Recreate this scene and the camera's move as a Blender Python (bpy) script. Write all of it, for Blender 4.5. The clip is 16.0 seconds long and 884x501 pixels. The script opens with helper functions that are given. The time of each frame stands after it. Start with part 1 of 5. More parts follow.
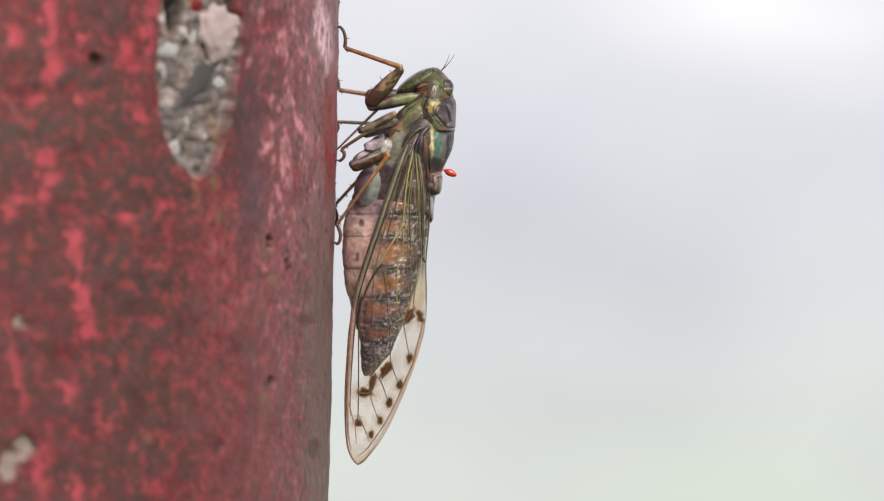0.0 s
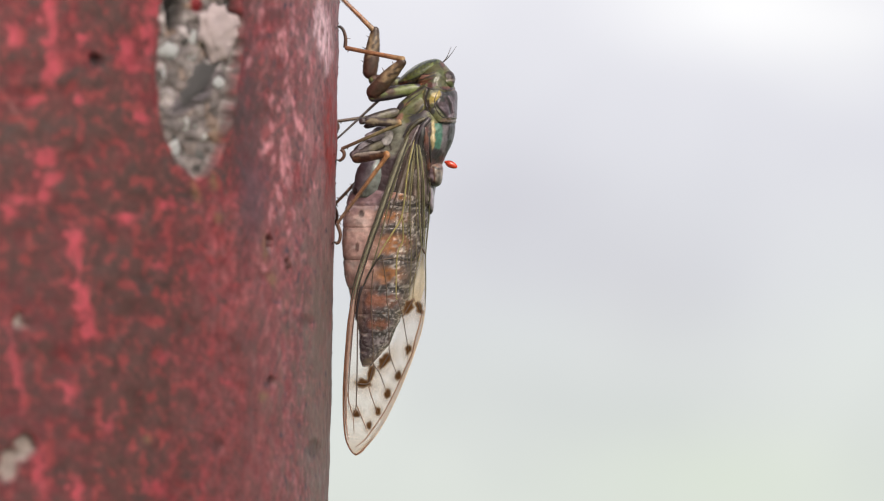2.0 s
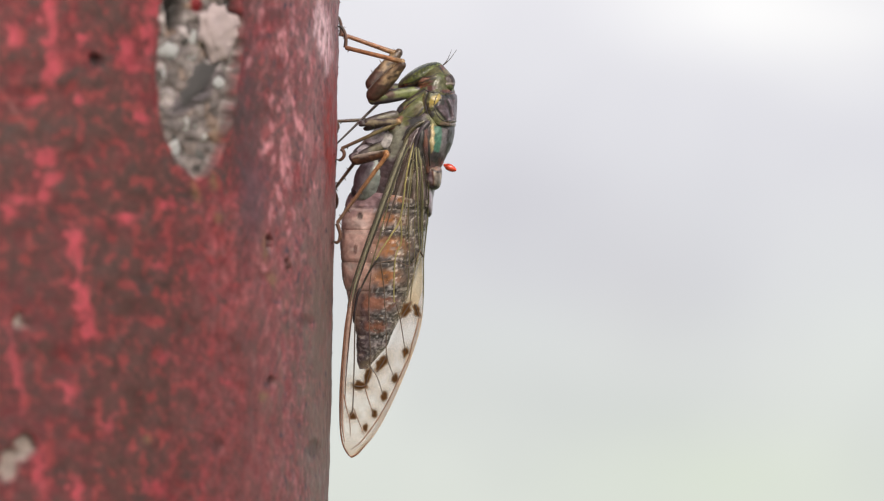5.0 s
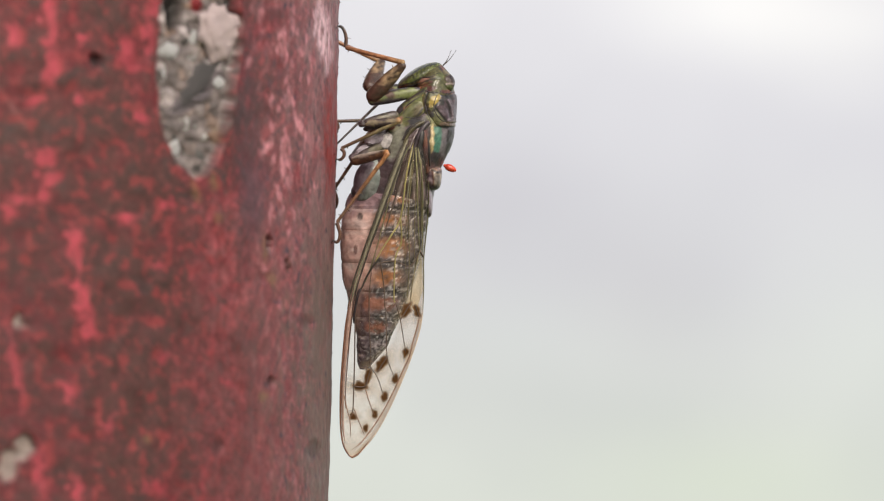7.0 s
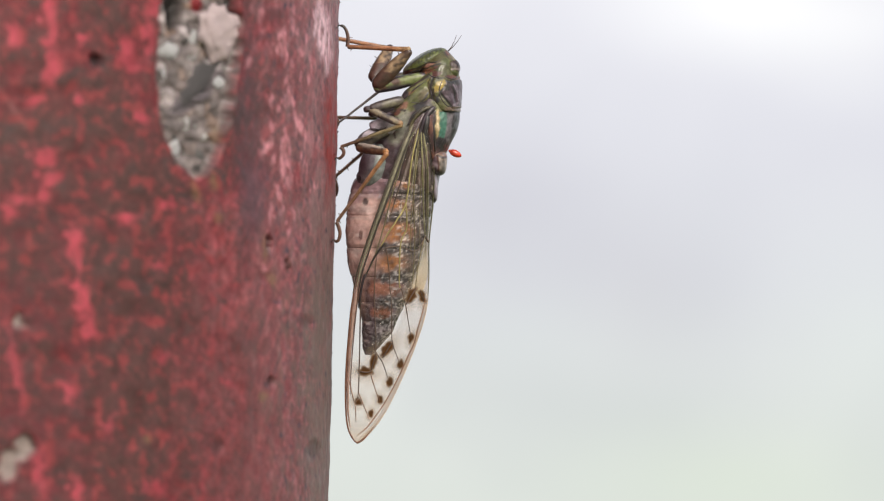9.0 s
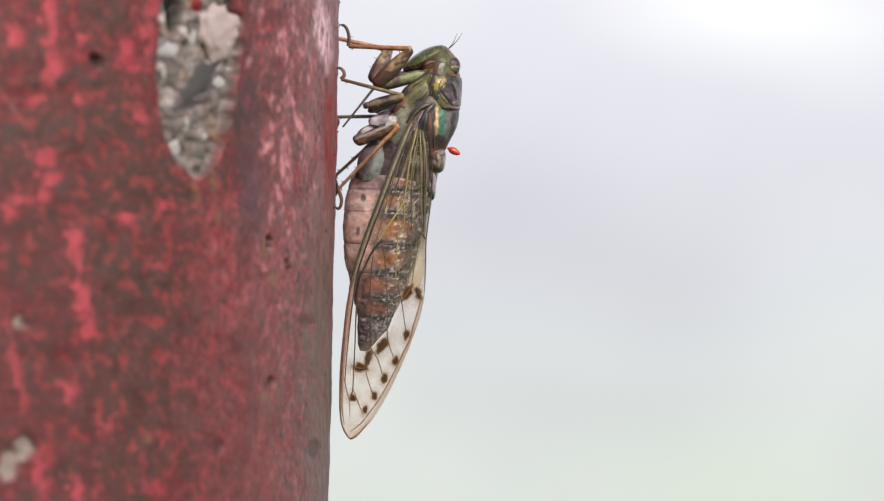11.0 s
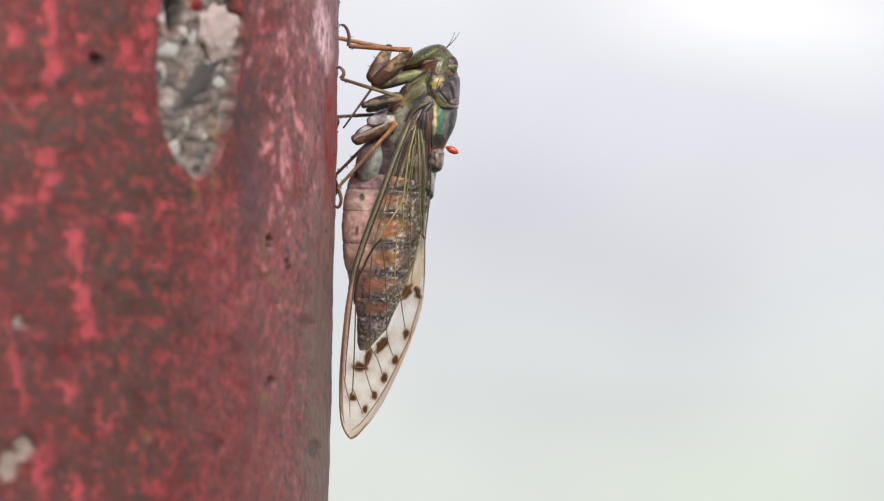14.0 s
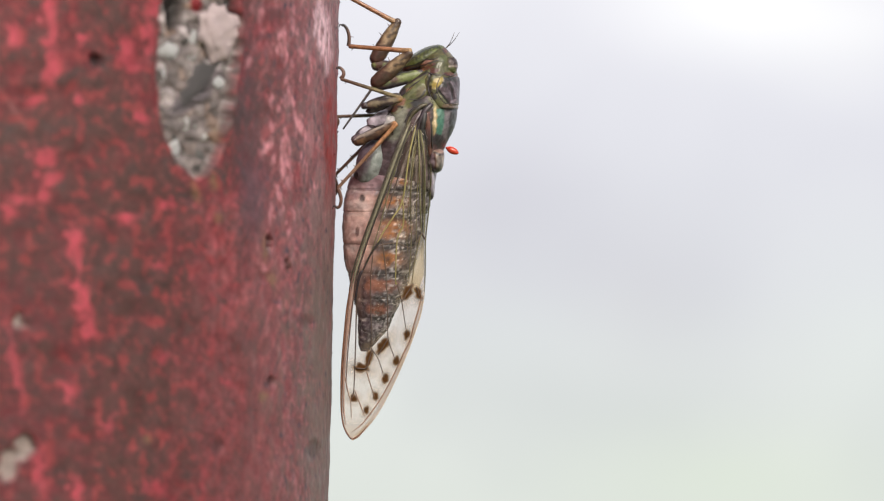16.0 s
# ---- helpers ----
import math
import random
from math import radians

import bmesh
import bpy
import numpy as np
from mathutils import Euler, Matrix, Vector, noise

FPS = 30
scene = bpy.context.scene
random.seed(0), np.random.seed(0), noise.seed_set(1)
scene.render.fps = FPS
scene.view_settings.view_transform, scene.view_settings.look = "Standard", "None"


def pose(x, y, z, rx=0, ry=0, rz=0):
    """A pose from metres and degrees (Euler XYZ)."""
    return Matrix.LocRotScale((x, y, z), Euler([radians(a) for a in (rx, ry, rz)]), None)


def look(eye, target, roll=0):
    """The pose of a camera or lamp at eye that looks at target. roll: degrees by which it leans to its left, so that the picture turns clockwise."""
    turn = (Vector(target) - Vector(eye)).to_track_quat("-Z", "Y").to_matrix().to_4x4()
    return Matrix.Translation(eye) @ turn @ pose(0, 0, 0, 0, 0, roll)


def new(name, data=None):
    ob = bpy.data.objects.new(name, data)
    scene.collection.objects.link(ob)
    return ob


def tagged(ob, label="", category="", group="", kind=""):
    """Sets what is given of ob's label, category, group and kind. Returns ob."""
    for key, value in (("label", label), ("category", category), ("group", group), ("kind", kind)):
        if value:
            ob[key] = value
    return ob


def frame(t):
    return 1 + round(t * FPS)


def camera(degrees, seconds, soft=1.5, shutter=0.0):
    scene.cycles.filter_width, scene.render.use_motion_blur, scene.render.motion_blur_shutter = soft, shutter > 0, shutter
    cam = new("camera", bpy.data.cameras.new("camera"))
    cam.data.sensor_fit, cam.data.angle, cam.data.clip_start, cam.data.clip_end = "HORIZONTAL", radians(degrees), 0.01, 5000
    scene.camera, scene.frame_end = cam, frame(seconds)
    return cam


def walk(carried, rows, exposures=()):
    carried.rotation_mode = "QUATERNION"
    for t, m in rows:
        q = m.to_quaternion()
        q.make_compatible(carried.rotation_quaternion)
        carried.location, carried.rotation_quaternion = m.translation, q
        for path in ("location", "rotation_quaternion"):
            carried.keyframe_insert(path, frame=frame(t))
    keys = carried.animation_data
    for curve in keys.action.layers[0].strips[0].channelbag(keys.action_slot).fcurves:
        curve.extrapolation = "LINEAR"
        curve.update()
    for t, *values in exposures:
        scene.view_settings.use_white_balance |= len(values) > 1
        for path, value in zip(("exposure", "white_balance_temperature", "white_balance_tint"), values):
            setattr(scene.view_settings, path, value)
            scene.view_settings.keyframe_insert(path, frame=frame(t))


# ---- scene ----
from mathutils import bvhtree

# Lengths are given in units of 0.09 mm; places u, v are set to fit the camera's view.
S = 0.00009
DEG = 18.0
MID_U, MID_V = 784.0, 444.5
DIST = MID_U / math.tan(radians(DEG / 2))
HIGH = 1.35
CENTRE = Vector((0, 0, HIGH))
EYE = Vector((0, -DIST * S, HIGH))
VIEW = look(EYE, CENTRE, 1.22)
RIGHT, UP, BACK = (VIEW.to_3x3().col[i].copy() for i in range(3))

cam = camera(DEG, 16.0, soft=1.22, shutter=0.5)
cam.data.dof.use_dof = True
cam.data.dof.focus_distance = DIST * S - 0.003
cam.data.dof.aperture_fstop = 15.0
walk(cam, [(0.0, VIEW), (16.0, VIEW)], [(0.0, 0.0, 6500, 10), (4.2, -0.01, 6520, 10), (6.3, -0.04, 6680, 9.5), (7.4, -0.03, 6660, 9.5), (8.0, 0.0, 6500, 10), (11.5, 0.05, 6460, 10), (16.0, 0.05, 6490, 10)])


def place(u, v, d=0.0):
    """World place of plane position u, v, d units nearer than the insect's mid plane."""
    k = (DIST - d) / DIST
    return CENTRE + RIGHT * ((u - MID_U) * k * S) + UP * ((MID_V - v) * k * S) + BACK * (d * S)


PIVOT_U, PIVOT_V = 700.0, 300.0
BASE = Matrix.Translation(place(PIVOT_U, PIVOT_V)) @ Matrix((RIGHT, -BACK, UP)).transposed().to_4x4()


def loc(u, v, d=0.0):
    """Place in the insect's own space at its first pose."""
    k = (DIST - d) / DIST
    return Vector((((u - MID_U) * k + MID_U - PIVOT_U) * S, -d * S, ((MID_V - v) * k - MID_V + PIVOT_V) * S))


# ---- light ----
world = bpy.data.worlds.new("world")
scene.world = world
world.use_nodes = True
wn = world.node_tree
sky = wn.nodes.new("ShaderNodeTexSky")
sky.sky_type = 'NISHITA'
sky.sun_disc = False
sky.sun_elevation = radians(41)
sky.sun_rotation = radians(152)
sky.air_density = 1.0
sky.dust_density = 6.0
sky.ozone_density = 1.0
wn.links.new(sky.outputs[0], wn.nodes["Background"].inputs[0])
wn.nodes["Background"].inputs[1].default_value = 0.145
sun = new("sun", bpy.data.lights.new("sun", 'SUN'))
sun.data.energy = 1.5
sun.data.angle = radians(16)
sun.data.color = (1.0, 0.96, 0.92)
sun.matrix_world = look((1.15, -2.2, HIGH + 2.2), (0, 0, HIGH))

# ---- materials ----


def nodes_of(name):
    m = bpy.data.materials.new(name)
    m.use_nodes = True
    nt = m.node_tree
    return m, nt, nt.nodes["Principled BSDF"]


def noise_node(nt, scale, detail=4.0, rough=0.55, stretch=None):
    tc = nt.nodes.new("ShaderNodeTexCoord")
    n = nt.nodes.new("ShaderNodeTexNoise")
    n.inputs["Scale"].default_value = scale
    n.inputs["Detail"].default_value = detail
    n.inputs["Roughness"].default_value = rough
    if stretch:
        mp = nt.nodes.new("ShaderNodeMapping")
        mp.inputs["Scale"].default_value = stretch
        nt.links.new(tc.outputs["Object"], mp.inputs[0])
        nt.links.new(mp.outputs[0], n.inputs["Vector"])
    else:
        nt.links.new(tc.outputs["Object"], n.inputs["Vector"])
    return n


def ramp_node(nt, src, stops):
    r = nt.nodes.new("ShaderNodeValToRGB")
    e = r.color_ramp.elements
    while len(e) < len(stops):
        e.new(0.5)
    for k, (p, c) in zip(e, stops):
        k.position = p
        k.color = (*c, 1)
    nt.links.new(src, r.inputs[0])
    return r


def mix_node(nt, kind, fac, a, b):
    m = nt.nodes.new("ShaderNodeMix")
    m.data_type, m.blend_type = 'RGBA', kind
    for sock, val in ((m.inputs[0], fac), (m.inputs[6], a), (m.inputs[7], b)):
        if isinstance(val, (int, float)):
            sock.default_value = val
        elif isinstance(val, tuple):
            sock.default_value = (*val, 1)
        else:
            nt.links.new(val, sock)
    return m.outputs[2]


def bump_node(nt, src, strength, dist):
    b = nt.nodes.new("ShaderNodeBump")
    b.inputs["Strength"].default_value = strength
    b.inputs["Distance"].default_value = dist
    nt.links.new(src, b.inputs["Height"])
    return b.outputs[0]


def painted(name, rough=0.4, grain=1500.0, amount=0.5, bump=0.25, spec=0.5, coat=0.0, stretch=None, deep=0.0002):
    """A surface whose colour lies in the mesh's own pigment attribute, broken by grain at two scales."""
    m, nt, p = nodes_of(name)
    at = nt.nodes.new("ShaderNodeAttribute")
    at.attribute_name = "pigment"
    fine = noise_node(nt, grain, 5.0, 0.6, stretch)
    wide = noise_node(nt, grain * 0.23, 3.0, 0.5, stretch)
    lo, hi = 1 - amount, 1 + amount * 0.8
    f = ramp_node(nt, fine.outputs[0], [(0.3, (lo,) * 3), (0.7, (hi,) * 3)])
    w = ramp_node(nt, wide.outputs[0], [(0.3, (lo, lo, lo)), (0.72, (hi, hi, hi))])
    c = mix_node(nt, 'MULTIPLY', 1.0, at.outputs["Color"], f.outputs[0])
    c = mix_node(nt, 'MULTIPLY', 0.7, c, w.outputs[0])
    nt.links.new(c, p.inputs["Base Color"])
    rr = ramp_node(nt, wide.outputs[0], [(0.3, (rough * 0.7,) * 3), (0.7, (min(1, rough * 1.3),) * 3)])
    nt.links.new(rr.outputs[0], p.inputs["Roughness"])
    p.inputs["Specular IOR Level"].default_value = spec
    p.inputs["Coat Weight"].default_value = coat
    p.inputs["Coat Roughness"].default_value = 0.12
    nt.links.new(bump_node(nt, fine.outputs[0], bump, deep), p.inputs["Normal"])
    return m


M_CHITIN = painted("chitin", 0.40, 1300, 0.30, 0.30, 0.45, 0.18, None, 0.00016)
M_ABDOMEN = painted("abdomen_skin", 0.20, 600, 0.20, 0.45, 0.55, 0.7, None, 0.0003)
M_LEG = painted("leg_chitin", 0.36, 1500, 0.36, 0.4, 0.5, 0.12)
M_VEIN = painted("wing_vein", 0.55, 1500, 0.25, 0.15, 0.45)
M_POST = painted("weathered_paint", 0.58, 1500, 0.22, 0.45, 0.35, 0.0, (1.0, 1.0, 0.8))


def membrane_material():
    m, nt, p = nodes_of("wing_membrane")
    at = nt.nodes.new("ShaderNodeAttribute")
    at.attribute_name = "pigment"
    den = nt.nodes.new("ShaderNodeAttribute")
    den.attribute_name = "opaque"
    n = noise_node(nt, 900, 4)
    p.inputs["Roughness"].default_value = 0.22
    nt.links.new(at.outputs["Color"], p.inputs["Base Color"])
    nt.links.new(bump_node(nt, n.outputs[0], 0.35, 0.0003), p.inputs["Normal"])
    tr = nt.nodes.new("ShaderNodeBsdfTransparent")
    tr.inputs[0].default_value = (0.995, 0.968, 0.945, 1)
    mx = nt.nodes.new("ShaderNodeMixShader")
    nt.links.new(den.outputs["Fac"], mx.inputs[0])
    nt.links.new(tr.outputs[0], mx.inputs[1])
    tl = nt.nodes.new("ShaderNodeBsdfTranslucent")
    nt.links.new(at.outputs["Color"], tl.inputs[0])
    milk = nt.nodes.new("ShaderNodeMixShader")
    milk.inputs[0].default_value = 0.5
    nt.links.new(p.outputs[0], milk.inputs[1])
    nt.links.new(tl.outputs[0], milk.inputs[2])
    nt.links.new(milk.outputs[0], mx.inputs[2])
    fr = nt.nodes.new("ShaderNodeFresnel")
    fr.inputs[0].default_value = 1.20
    gl = nt.nodes.new("ShaderNodeBsdfGlossy")
    gl.inputs["Roughness"].default_value = 0.12
    nt.links.new(bump_node(nt, n.outputs[0], 1.0, 0.0007), gl.inputs["Normal"])
    sheen = nt.nodes.new("ShaderNodeMixShader")
    half = nt.nodes.new("ShaderNodeMath")
    half.operation = 'MULTIPLY'
    half.inputs[1].default_value = 0.45
    nt.links.new(fr.outputs[0], half.inputs[0])
    nt.links.new(half.outputs[0], sheen.inputs[0])
    nt.links.new(mx.outputs[0], sheen.inputs[1])
    nt.links.new(gl.outputs[0], sheen.inputs[2])
    nt.links.new(sheen.outputs[0], nt.nodes["Material Output"].inputs[0])
    return m


def plain(name, colour, rough=0.5, grain=800.0, dark=0.6, coat=0.0, bump=0.2, random_tone=0.0):
    m, nt, p = nodes_of(name)
    n = noise_node(nt, grain, 5)
    r = ramp_node(nt, n.outputs[0], [(0.3, tuple(c * dark for c in colour)), (0.7, colour)])
    c = r.outputs[0]
    if random_tone:
        oi = nt.nodes.new("ShaderNodeObjectInfo")
        rr = ramp_node(nt, oi.outputs["Random"], [(0.0, (0.34, 0.32, 0.31)), (0.25, (0.75, 0.75, 0.78)), (0.45, (1.0, 0.82, 0.60)),
                                                  (0.58, (0.48, 0.48, 0.52)), (0.76, (1.3, 1.32, 1.35)), (0.90, (2.7, 2.7, 2.8))])
        rr.color_ramp.interpolation = 'CONSTANT'
        c = mix_node(nt, 'MULTIPLY', 1.0, c, rr.outputs[0])
    nt.links.new(c, p.inputs["Base Color"])
    p.inputs["Roughness"].default_value = rough
    p.inputs["Coat Weight"].default_value = coat
    nt.links.new(bump_node(nt, n.outputs[0], bump, 0.0003), p.inputs["Normal"])
    return m


M_MEMBRANE = membrane_material()
M_STONE = plain("aggregate_stone", (0.185, 0.182, 0.172), 0.75, 900, 0.55, 0, 0.4, 1.0)
M_PLASTER = plain("pink_plaster", (0.54, 0.445, 0.45), 0.8, 500, 0.72, 0, 0.5)
M_MITE = plain("red_mite_skin", (0.66, 0.060, 0.026), 0.28, 1500, 0.7, 0.4)
M_EYE = painted("eye_skin", 0.45, 1400, 0.2, 0.1, 0.4, 0.05)
M_GRASS = plain("meadow_grass", (0.10, 0.13, 0.05), 0.9, 3.0, 0.5)


def backdrop_material():
    m, nt, p = nodes_of("misty_distance")
    tc = nt.nodes.new("ShaderNodeTexCoord")
    sep = nt.nodes.new("ShaderNodeSeparateXYZ")
    nt.links.new(tc.outputs["Object"], sep.inputs[0])
    mr = nt.nodes.new("ShaderNodeMapRange")
    nt.links.new(sep.outputs["Z"], mr.inputs[0])
    mr.inputs[1].default_value = HIGH - 1.02
    mr.inputs[2].default_value = HIGH + 1.02
    r = ramp_node(nt, mr.outputs[0], [(0.0, (0.720, 0.760, 0.720)), (0.22, (0.712, 0.742, 0.735)), (0.45, (0.705, 0.718, 0.760)), (0.75, (0.745, 0.750, 0.815)), (1.0, (0.82, 0.82, 0.885))])
    c = r.outputs[0]
    # soft brighter and darker stretches of mist: place, half widths, tint
    for x, z, rx, rz, tint in ((0.22, 1.55, 0.75, 0.45, (0.925, 0.915, 0.93)), (0.82, 1.22, 0.45, 0.42, (0.955, 0.945, 0.95)), (0.85, 0.72, 0.95, 0.22, (0.95, 0.955, 0.96)), (1.1, 2.38, 0.6, 0.32, (1.22, 1.22, 1.16)),
                               (1.65, 2.3, 0.6, 0.40, (1.20, 1.20, 1.14)), (1.2, 0.45, 1.0, 0.34, (1.01, 1.04, 0.965)), (1.75, 1.1, 0.55, 0.65, (1.04, 1.06, 1.03)), (0.3, 1.0, 0.5, 0.22, (1.02, 1.03, 1.02)), (-0.15, 2.1, 0.4, 0.5, (0.99, 0.985, 0.99))):
        mp = nt.nodes.new("ShaderNodeMapping")
        mp.inputs["Location"].default_value = (-x / rx, 0.0, -z / rz)
        mp.inputs["Scale"].default_value = (1 / rx, 0.0, 1 / rz)
        nt.links.new(tc.outputs["Object"], mp.inputs[0])
        g = nt.nodes.new("ShaderNodeTexGradient")
        g.gradient_type = 'QUADRATIC_SPHERE'
        nt.links.new(mp.outputs[0], g.inputs[0])
        up = nt.nodes.new("ShaderNodeMath")
        up.operation = 'POWER'
        nt.links.new(g.outputs["Fac"], up.inputs[0])
        up.inputs[1].default_value = 0.6
        c = mix_node(nt, 'MULTIPLY', up.outputs[0], c, tint)
    n2 = noise_node(nt, 1.6, 2.0, 0.45)
    r2 = ramp_node(nt, n2.outputs[0], [(0.35, (0.975, 0.975, 0.98)), (0.65, (1.025, 1.025, 1.02))])
    em = nt.nodes.new("ShaderNodeEmission")
    em.inputs[1].default_value = 1.0
    c = mix_node(nt, 'MULTIPLY', 1.0, c, (1.0, 1.0, 0.988))
    nt.links.new(mix_node(nt, 'MULTIPLY', 1.0, c, r2.outputs[0]), em.inputs[0])
    nt.links.new(em.outputs[0], nt.nodes["Material Output"].inputs[0])
    return m


M_MIST = backdrop_material()

# ---- mesh helpers ----


def finish(bm, name, material, smooth=True):
    me = bpy.data.meshes.new(name)
    bm.normal_update()
    bm.to_mesh(me)
    bm.free()
    me.materials.append(material)
    if smooth:
        me.shade_smooth()
    return me


def part(name, me, parent, label=""):
    ob = new(name, me)
    ob.parent = parent
    if label:
        ob["label"] = label
    return ob


def pigment(me, colour):
    """Stores a colour for each vertex: a triple, or a function of the vertex place."""
    at = me.color_attributes.new("pigment", 'FLOAT_COLOR', 'POINT')
    for i, v in enumerate(me.vertices):
        at.data[i].color = (*(colour(v.co) if callable(colour) else colour), 1)
    return me


def back_uv(co):
    """Plane position u, v and nearness d of a place in the insect's space."""
    d = -co.y / S
    k = (DIST - d) / DIST
    return (co.x / S - MID_U + PIVOT_U) / k + MID_U, MID_V - (co.z / S + MID_V - PIVOT_V) / k, d


def curve(x, table):
    """Smooth interpolation of a table of (x, value) rows."""
    xs = [r[0] for r in table]
    if x <= xs[0]:
        return table[0][1]
    if x >= xs[-1]:
        return table[-1][1]
    i = max(k for k in range(len(xs) - 1) if xs[k] <= x)
    (x0, y0), (x1, y1) = table[i][:2], table[i + 1][:2]
    def slope(j):
        if j <= 0 or j >= len(table) - 1:
            return 0.0 if len(table) < 3 else (table[min(j + 1, len(table) - 1)][1] - table[max(j - 1, 0)][1]) / (table[min(j + 1, len(table) - 1)][0] - table[max(j - 1, 0)][0])
        a = (table[j][1] - table[j - 1][1]) / (table[j][0] - table[j - 1][0])
        b = (table[j + 1][1] - table[j][1]) / (table[j + 1][0] - table[j][0])
        return 0.0 if a * b <= 0 else 2 * a * b / (a + b)
    h = x1 - x0
    t = (x - x0) / h
    m0, m1 = slope(i) * h, slope(i + 1) * h
    return (2 * t ** 3 - 3 * t * t + 1) * y0 + (t ** 3 - 2 * t * t + t) * m0 + (3 * t * t - 2 * t ** 3) * y1 + (t ** 3 - t * t) * m1


def lattice(rows, closed=True, caps=True):
    """A bmesh skinned over rows of places."""
    bm = bmesh.new()
    vs = [[bm.verts.new(p) for p in r] for r in rows]
    n = len(rows[0])
    for a, b in zip(vs, vs[1:]):
        for j in range(n if closed else n - 1):
            bm.faces.new((a[j], a[(j + 1) % n], b[(j + 1) % n], b[j]))
    if caps and closed:
        bm.faces.new(vs[0][::-1])
        bm.faces.new(vs[-1])
    bmesh.ops.recalc_face_normals(bm, faces=bm.faces)
    return bm


def body_loft(v0, v1, steps, around, left, right, depth, swell=None, rough=0.0):
    rows = []
    for i in range(steps + 1):
        v = v0 + (v1 - v0) * i / steps
        a, b, h = curve(v, left), curve(v, right), curve(v, depth)
        f = swell(v) if swell else 1.0
        c, r = (a + b) / 2, max(0.5, (b - a) / 2) * f
        row = []
        for q in (math.tau * k / around for k in range(around)):
            u, d = c + r * math.cos(q), max(0.5, h) * f * math.sin(q)
            if rough:
                lump = rough * (noise.fractal(Vector((u * 0.06, v * 0.06, d * 0.06)), 0.7, 2.0, 4))
                u, d = u + lump * 0.4 * math.cos(q), d + lump * math.sin(q)
            row.append(loc(u, v, d))
        rows.append(row)
    return lattice(rows)


def egg(u, v, d, ru, rv, rd, turn=0.0, seg=28, rough=0.03, seed=0.0, ridge=0, boxy=2.0):
    """An uneven ellipsoid in the insect's space; turn in degrees, clockwise as seen from the side."""
    bm = bmesh.new()
    bmesh.ops.create_uvsphere(bm, u_segments=seg, v_segments=seg // 2 + 4, radius=1.0)
    c, s = math.cos(radians(turn)), math.sin(radians(turn))
    for w in bm.verts:
        x, y, z = w.co
        q = Vector((x * 1.7 + seed, y * 1.7, z * 1.7))
        f = 1 + rough * noise.noise(q) + rough * 0.45 * noise.noise(q * 3.1)
        if boxy > 2:
            f *= 1 / (abs(x) ** boxy + abs(y) ** boxy + abs(z) ** boxy) ** (1 / boxy)
        if ridge:
            f *= 1 + 0.007 * math.cos(x * ridge)
        x, y, z = x * f * ru, y * f * rd, z * f * rv
        w.co = loc(u + x * c - z * s, v + x * s + z * c, d + y)
    bmesh.ops.recalc_face_normals(bm, faces=bm.faces)
    return bm


def tube(points, radius, around=8):
    """A round rod along places; radius is a number or a function of 0..1."""
    pts = [Vector(p) for p in points]
    rows = []
    n = len(pts)
    for i, p in enumerate(pts):
        ax = (pts[min(i + 1, n - 1)] - pts[max(i - 1, 0)]).normalized()
        side = ax.cross(Vector((0.13, 1, 0.07))).normalized()
        up = side.cross(ax)
        r = radius(i / (n - 1)) if callable(radius) else radius
        rows.append([p + (side * math.cos(q) + up * math.sin(q)) * r for q in (math.tau * k / around for k in range(around))])
    return lattice(rows)


def smooth_line(pts, per=8):
    """A Catmull-Rom line through places."""
    pts = [Vector(p) for p in pts]
    out = []
    for i in range(len(pts) - 1):
        p0, p1, p2, p3 = pts[max(i - 1, 0)], pts[i], pts[i + 1], pts[min(i + 2, len(pts) - 1)]
        for k in range(per):
            t = k / per
            out.append(0.5 * (2 * p1 + (p2 - p0) * t + (2 * p0 - 5 * p1 + 4 * p2 - p3) * t * t + (3 * p1 - p0 - 3 * p2 + p3) * t ** 3))
    out.append(pts[-1])
    return out


def blend(a, b, t):
    t = max(0.0, min(1.0, t))
    return tuple(x + (y - x) * t for x, y in zip(a, b))


def blot(u, v, cu, cv, ru, rv, turn=0.0, edge=0.35):
    """1 inside an oval patch, 0 outside, with a soft rim."""
    c, s = math.cos(radians(turn)), math.sin(radians(turn))
    x, y = ((u - cu) * c + (v - cv) * s) / ru, ((v - cv) * c - (u - cu) * s) / rv
    return max(0.0, min(1.0, (1 - math.hypot(x, y)) / edge + 0.5))


# ---- setting ----


def build_ground():
    bm = bmesh.new()
    rings = [0.0, 0.3, 1.0, 3.0, 8.0, 14.0, 60.0, 400.0, 3000.0]
    prev = None
    for r in rings[1:]:
        ring = [bm.verts.new((r * math.cos(q), r * math.sin(q), 0.03 * noise.noise(Vector((r * math.cos(q), r * math.sin(q), 0))) if r < 20 and r > 0.5 else 0)) for q in (math.tau * k / 48 for k in range(48))]
        if prev:
            for j in range(48):
                bm.faces.new((prev[j], ring[j], ring[(j + 1) % 48], prev[(j + 1) % 48]))
        else:
            bm.faces.new(ring)
        prev = ring
    tagged(new("ground", finish(bm, "ground", M_GRASS)), "green grassy ground under pale mist", "ground", kind="structure")


def build_backdrop():
    rows = []
    for z in np.linspace(-0.2, 9.0, 12):
        rows.append([(11 * math.sin(q), 11 * math.cos(q), z) for q in np.linspace(-1.2, 1.2, 40)])
    bm = lattice(rows, closed=False)
    ob = tagged(new("backdrop", finish(bm, "backdrop", M_MIST)), "pale misty distance, white above and faintly green below", "backdrop", kind="structure")
    return ob


POST_R = 780.0          # units: 70 mm


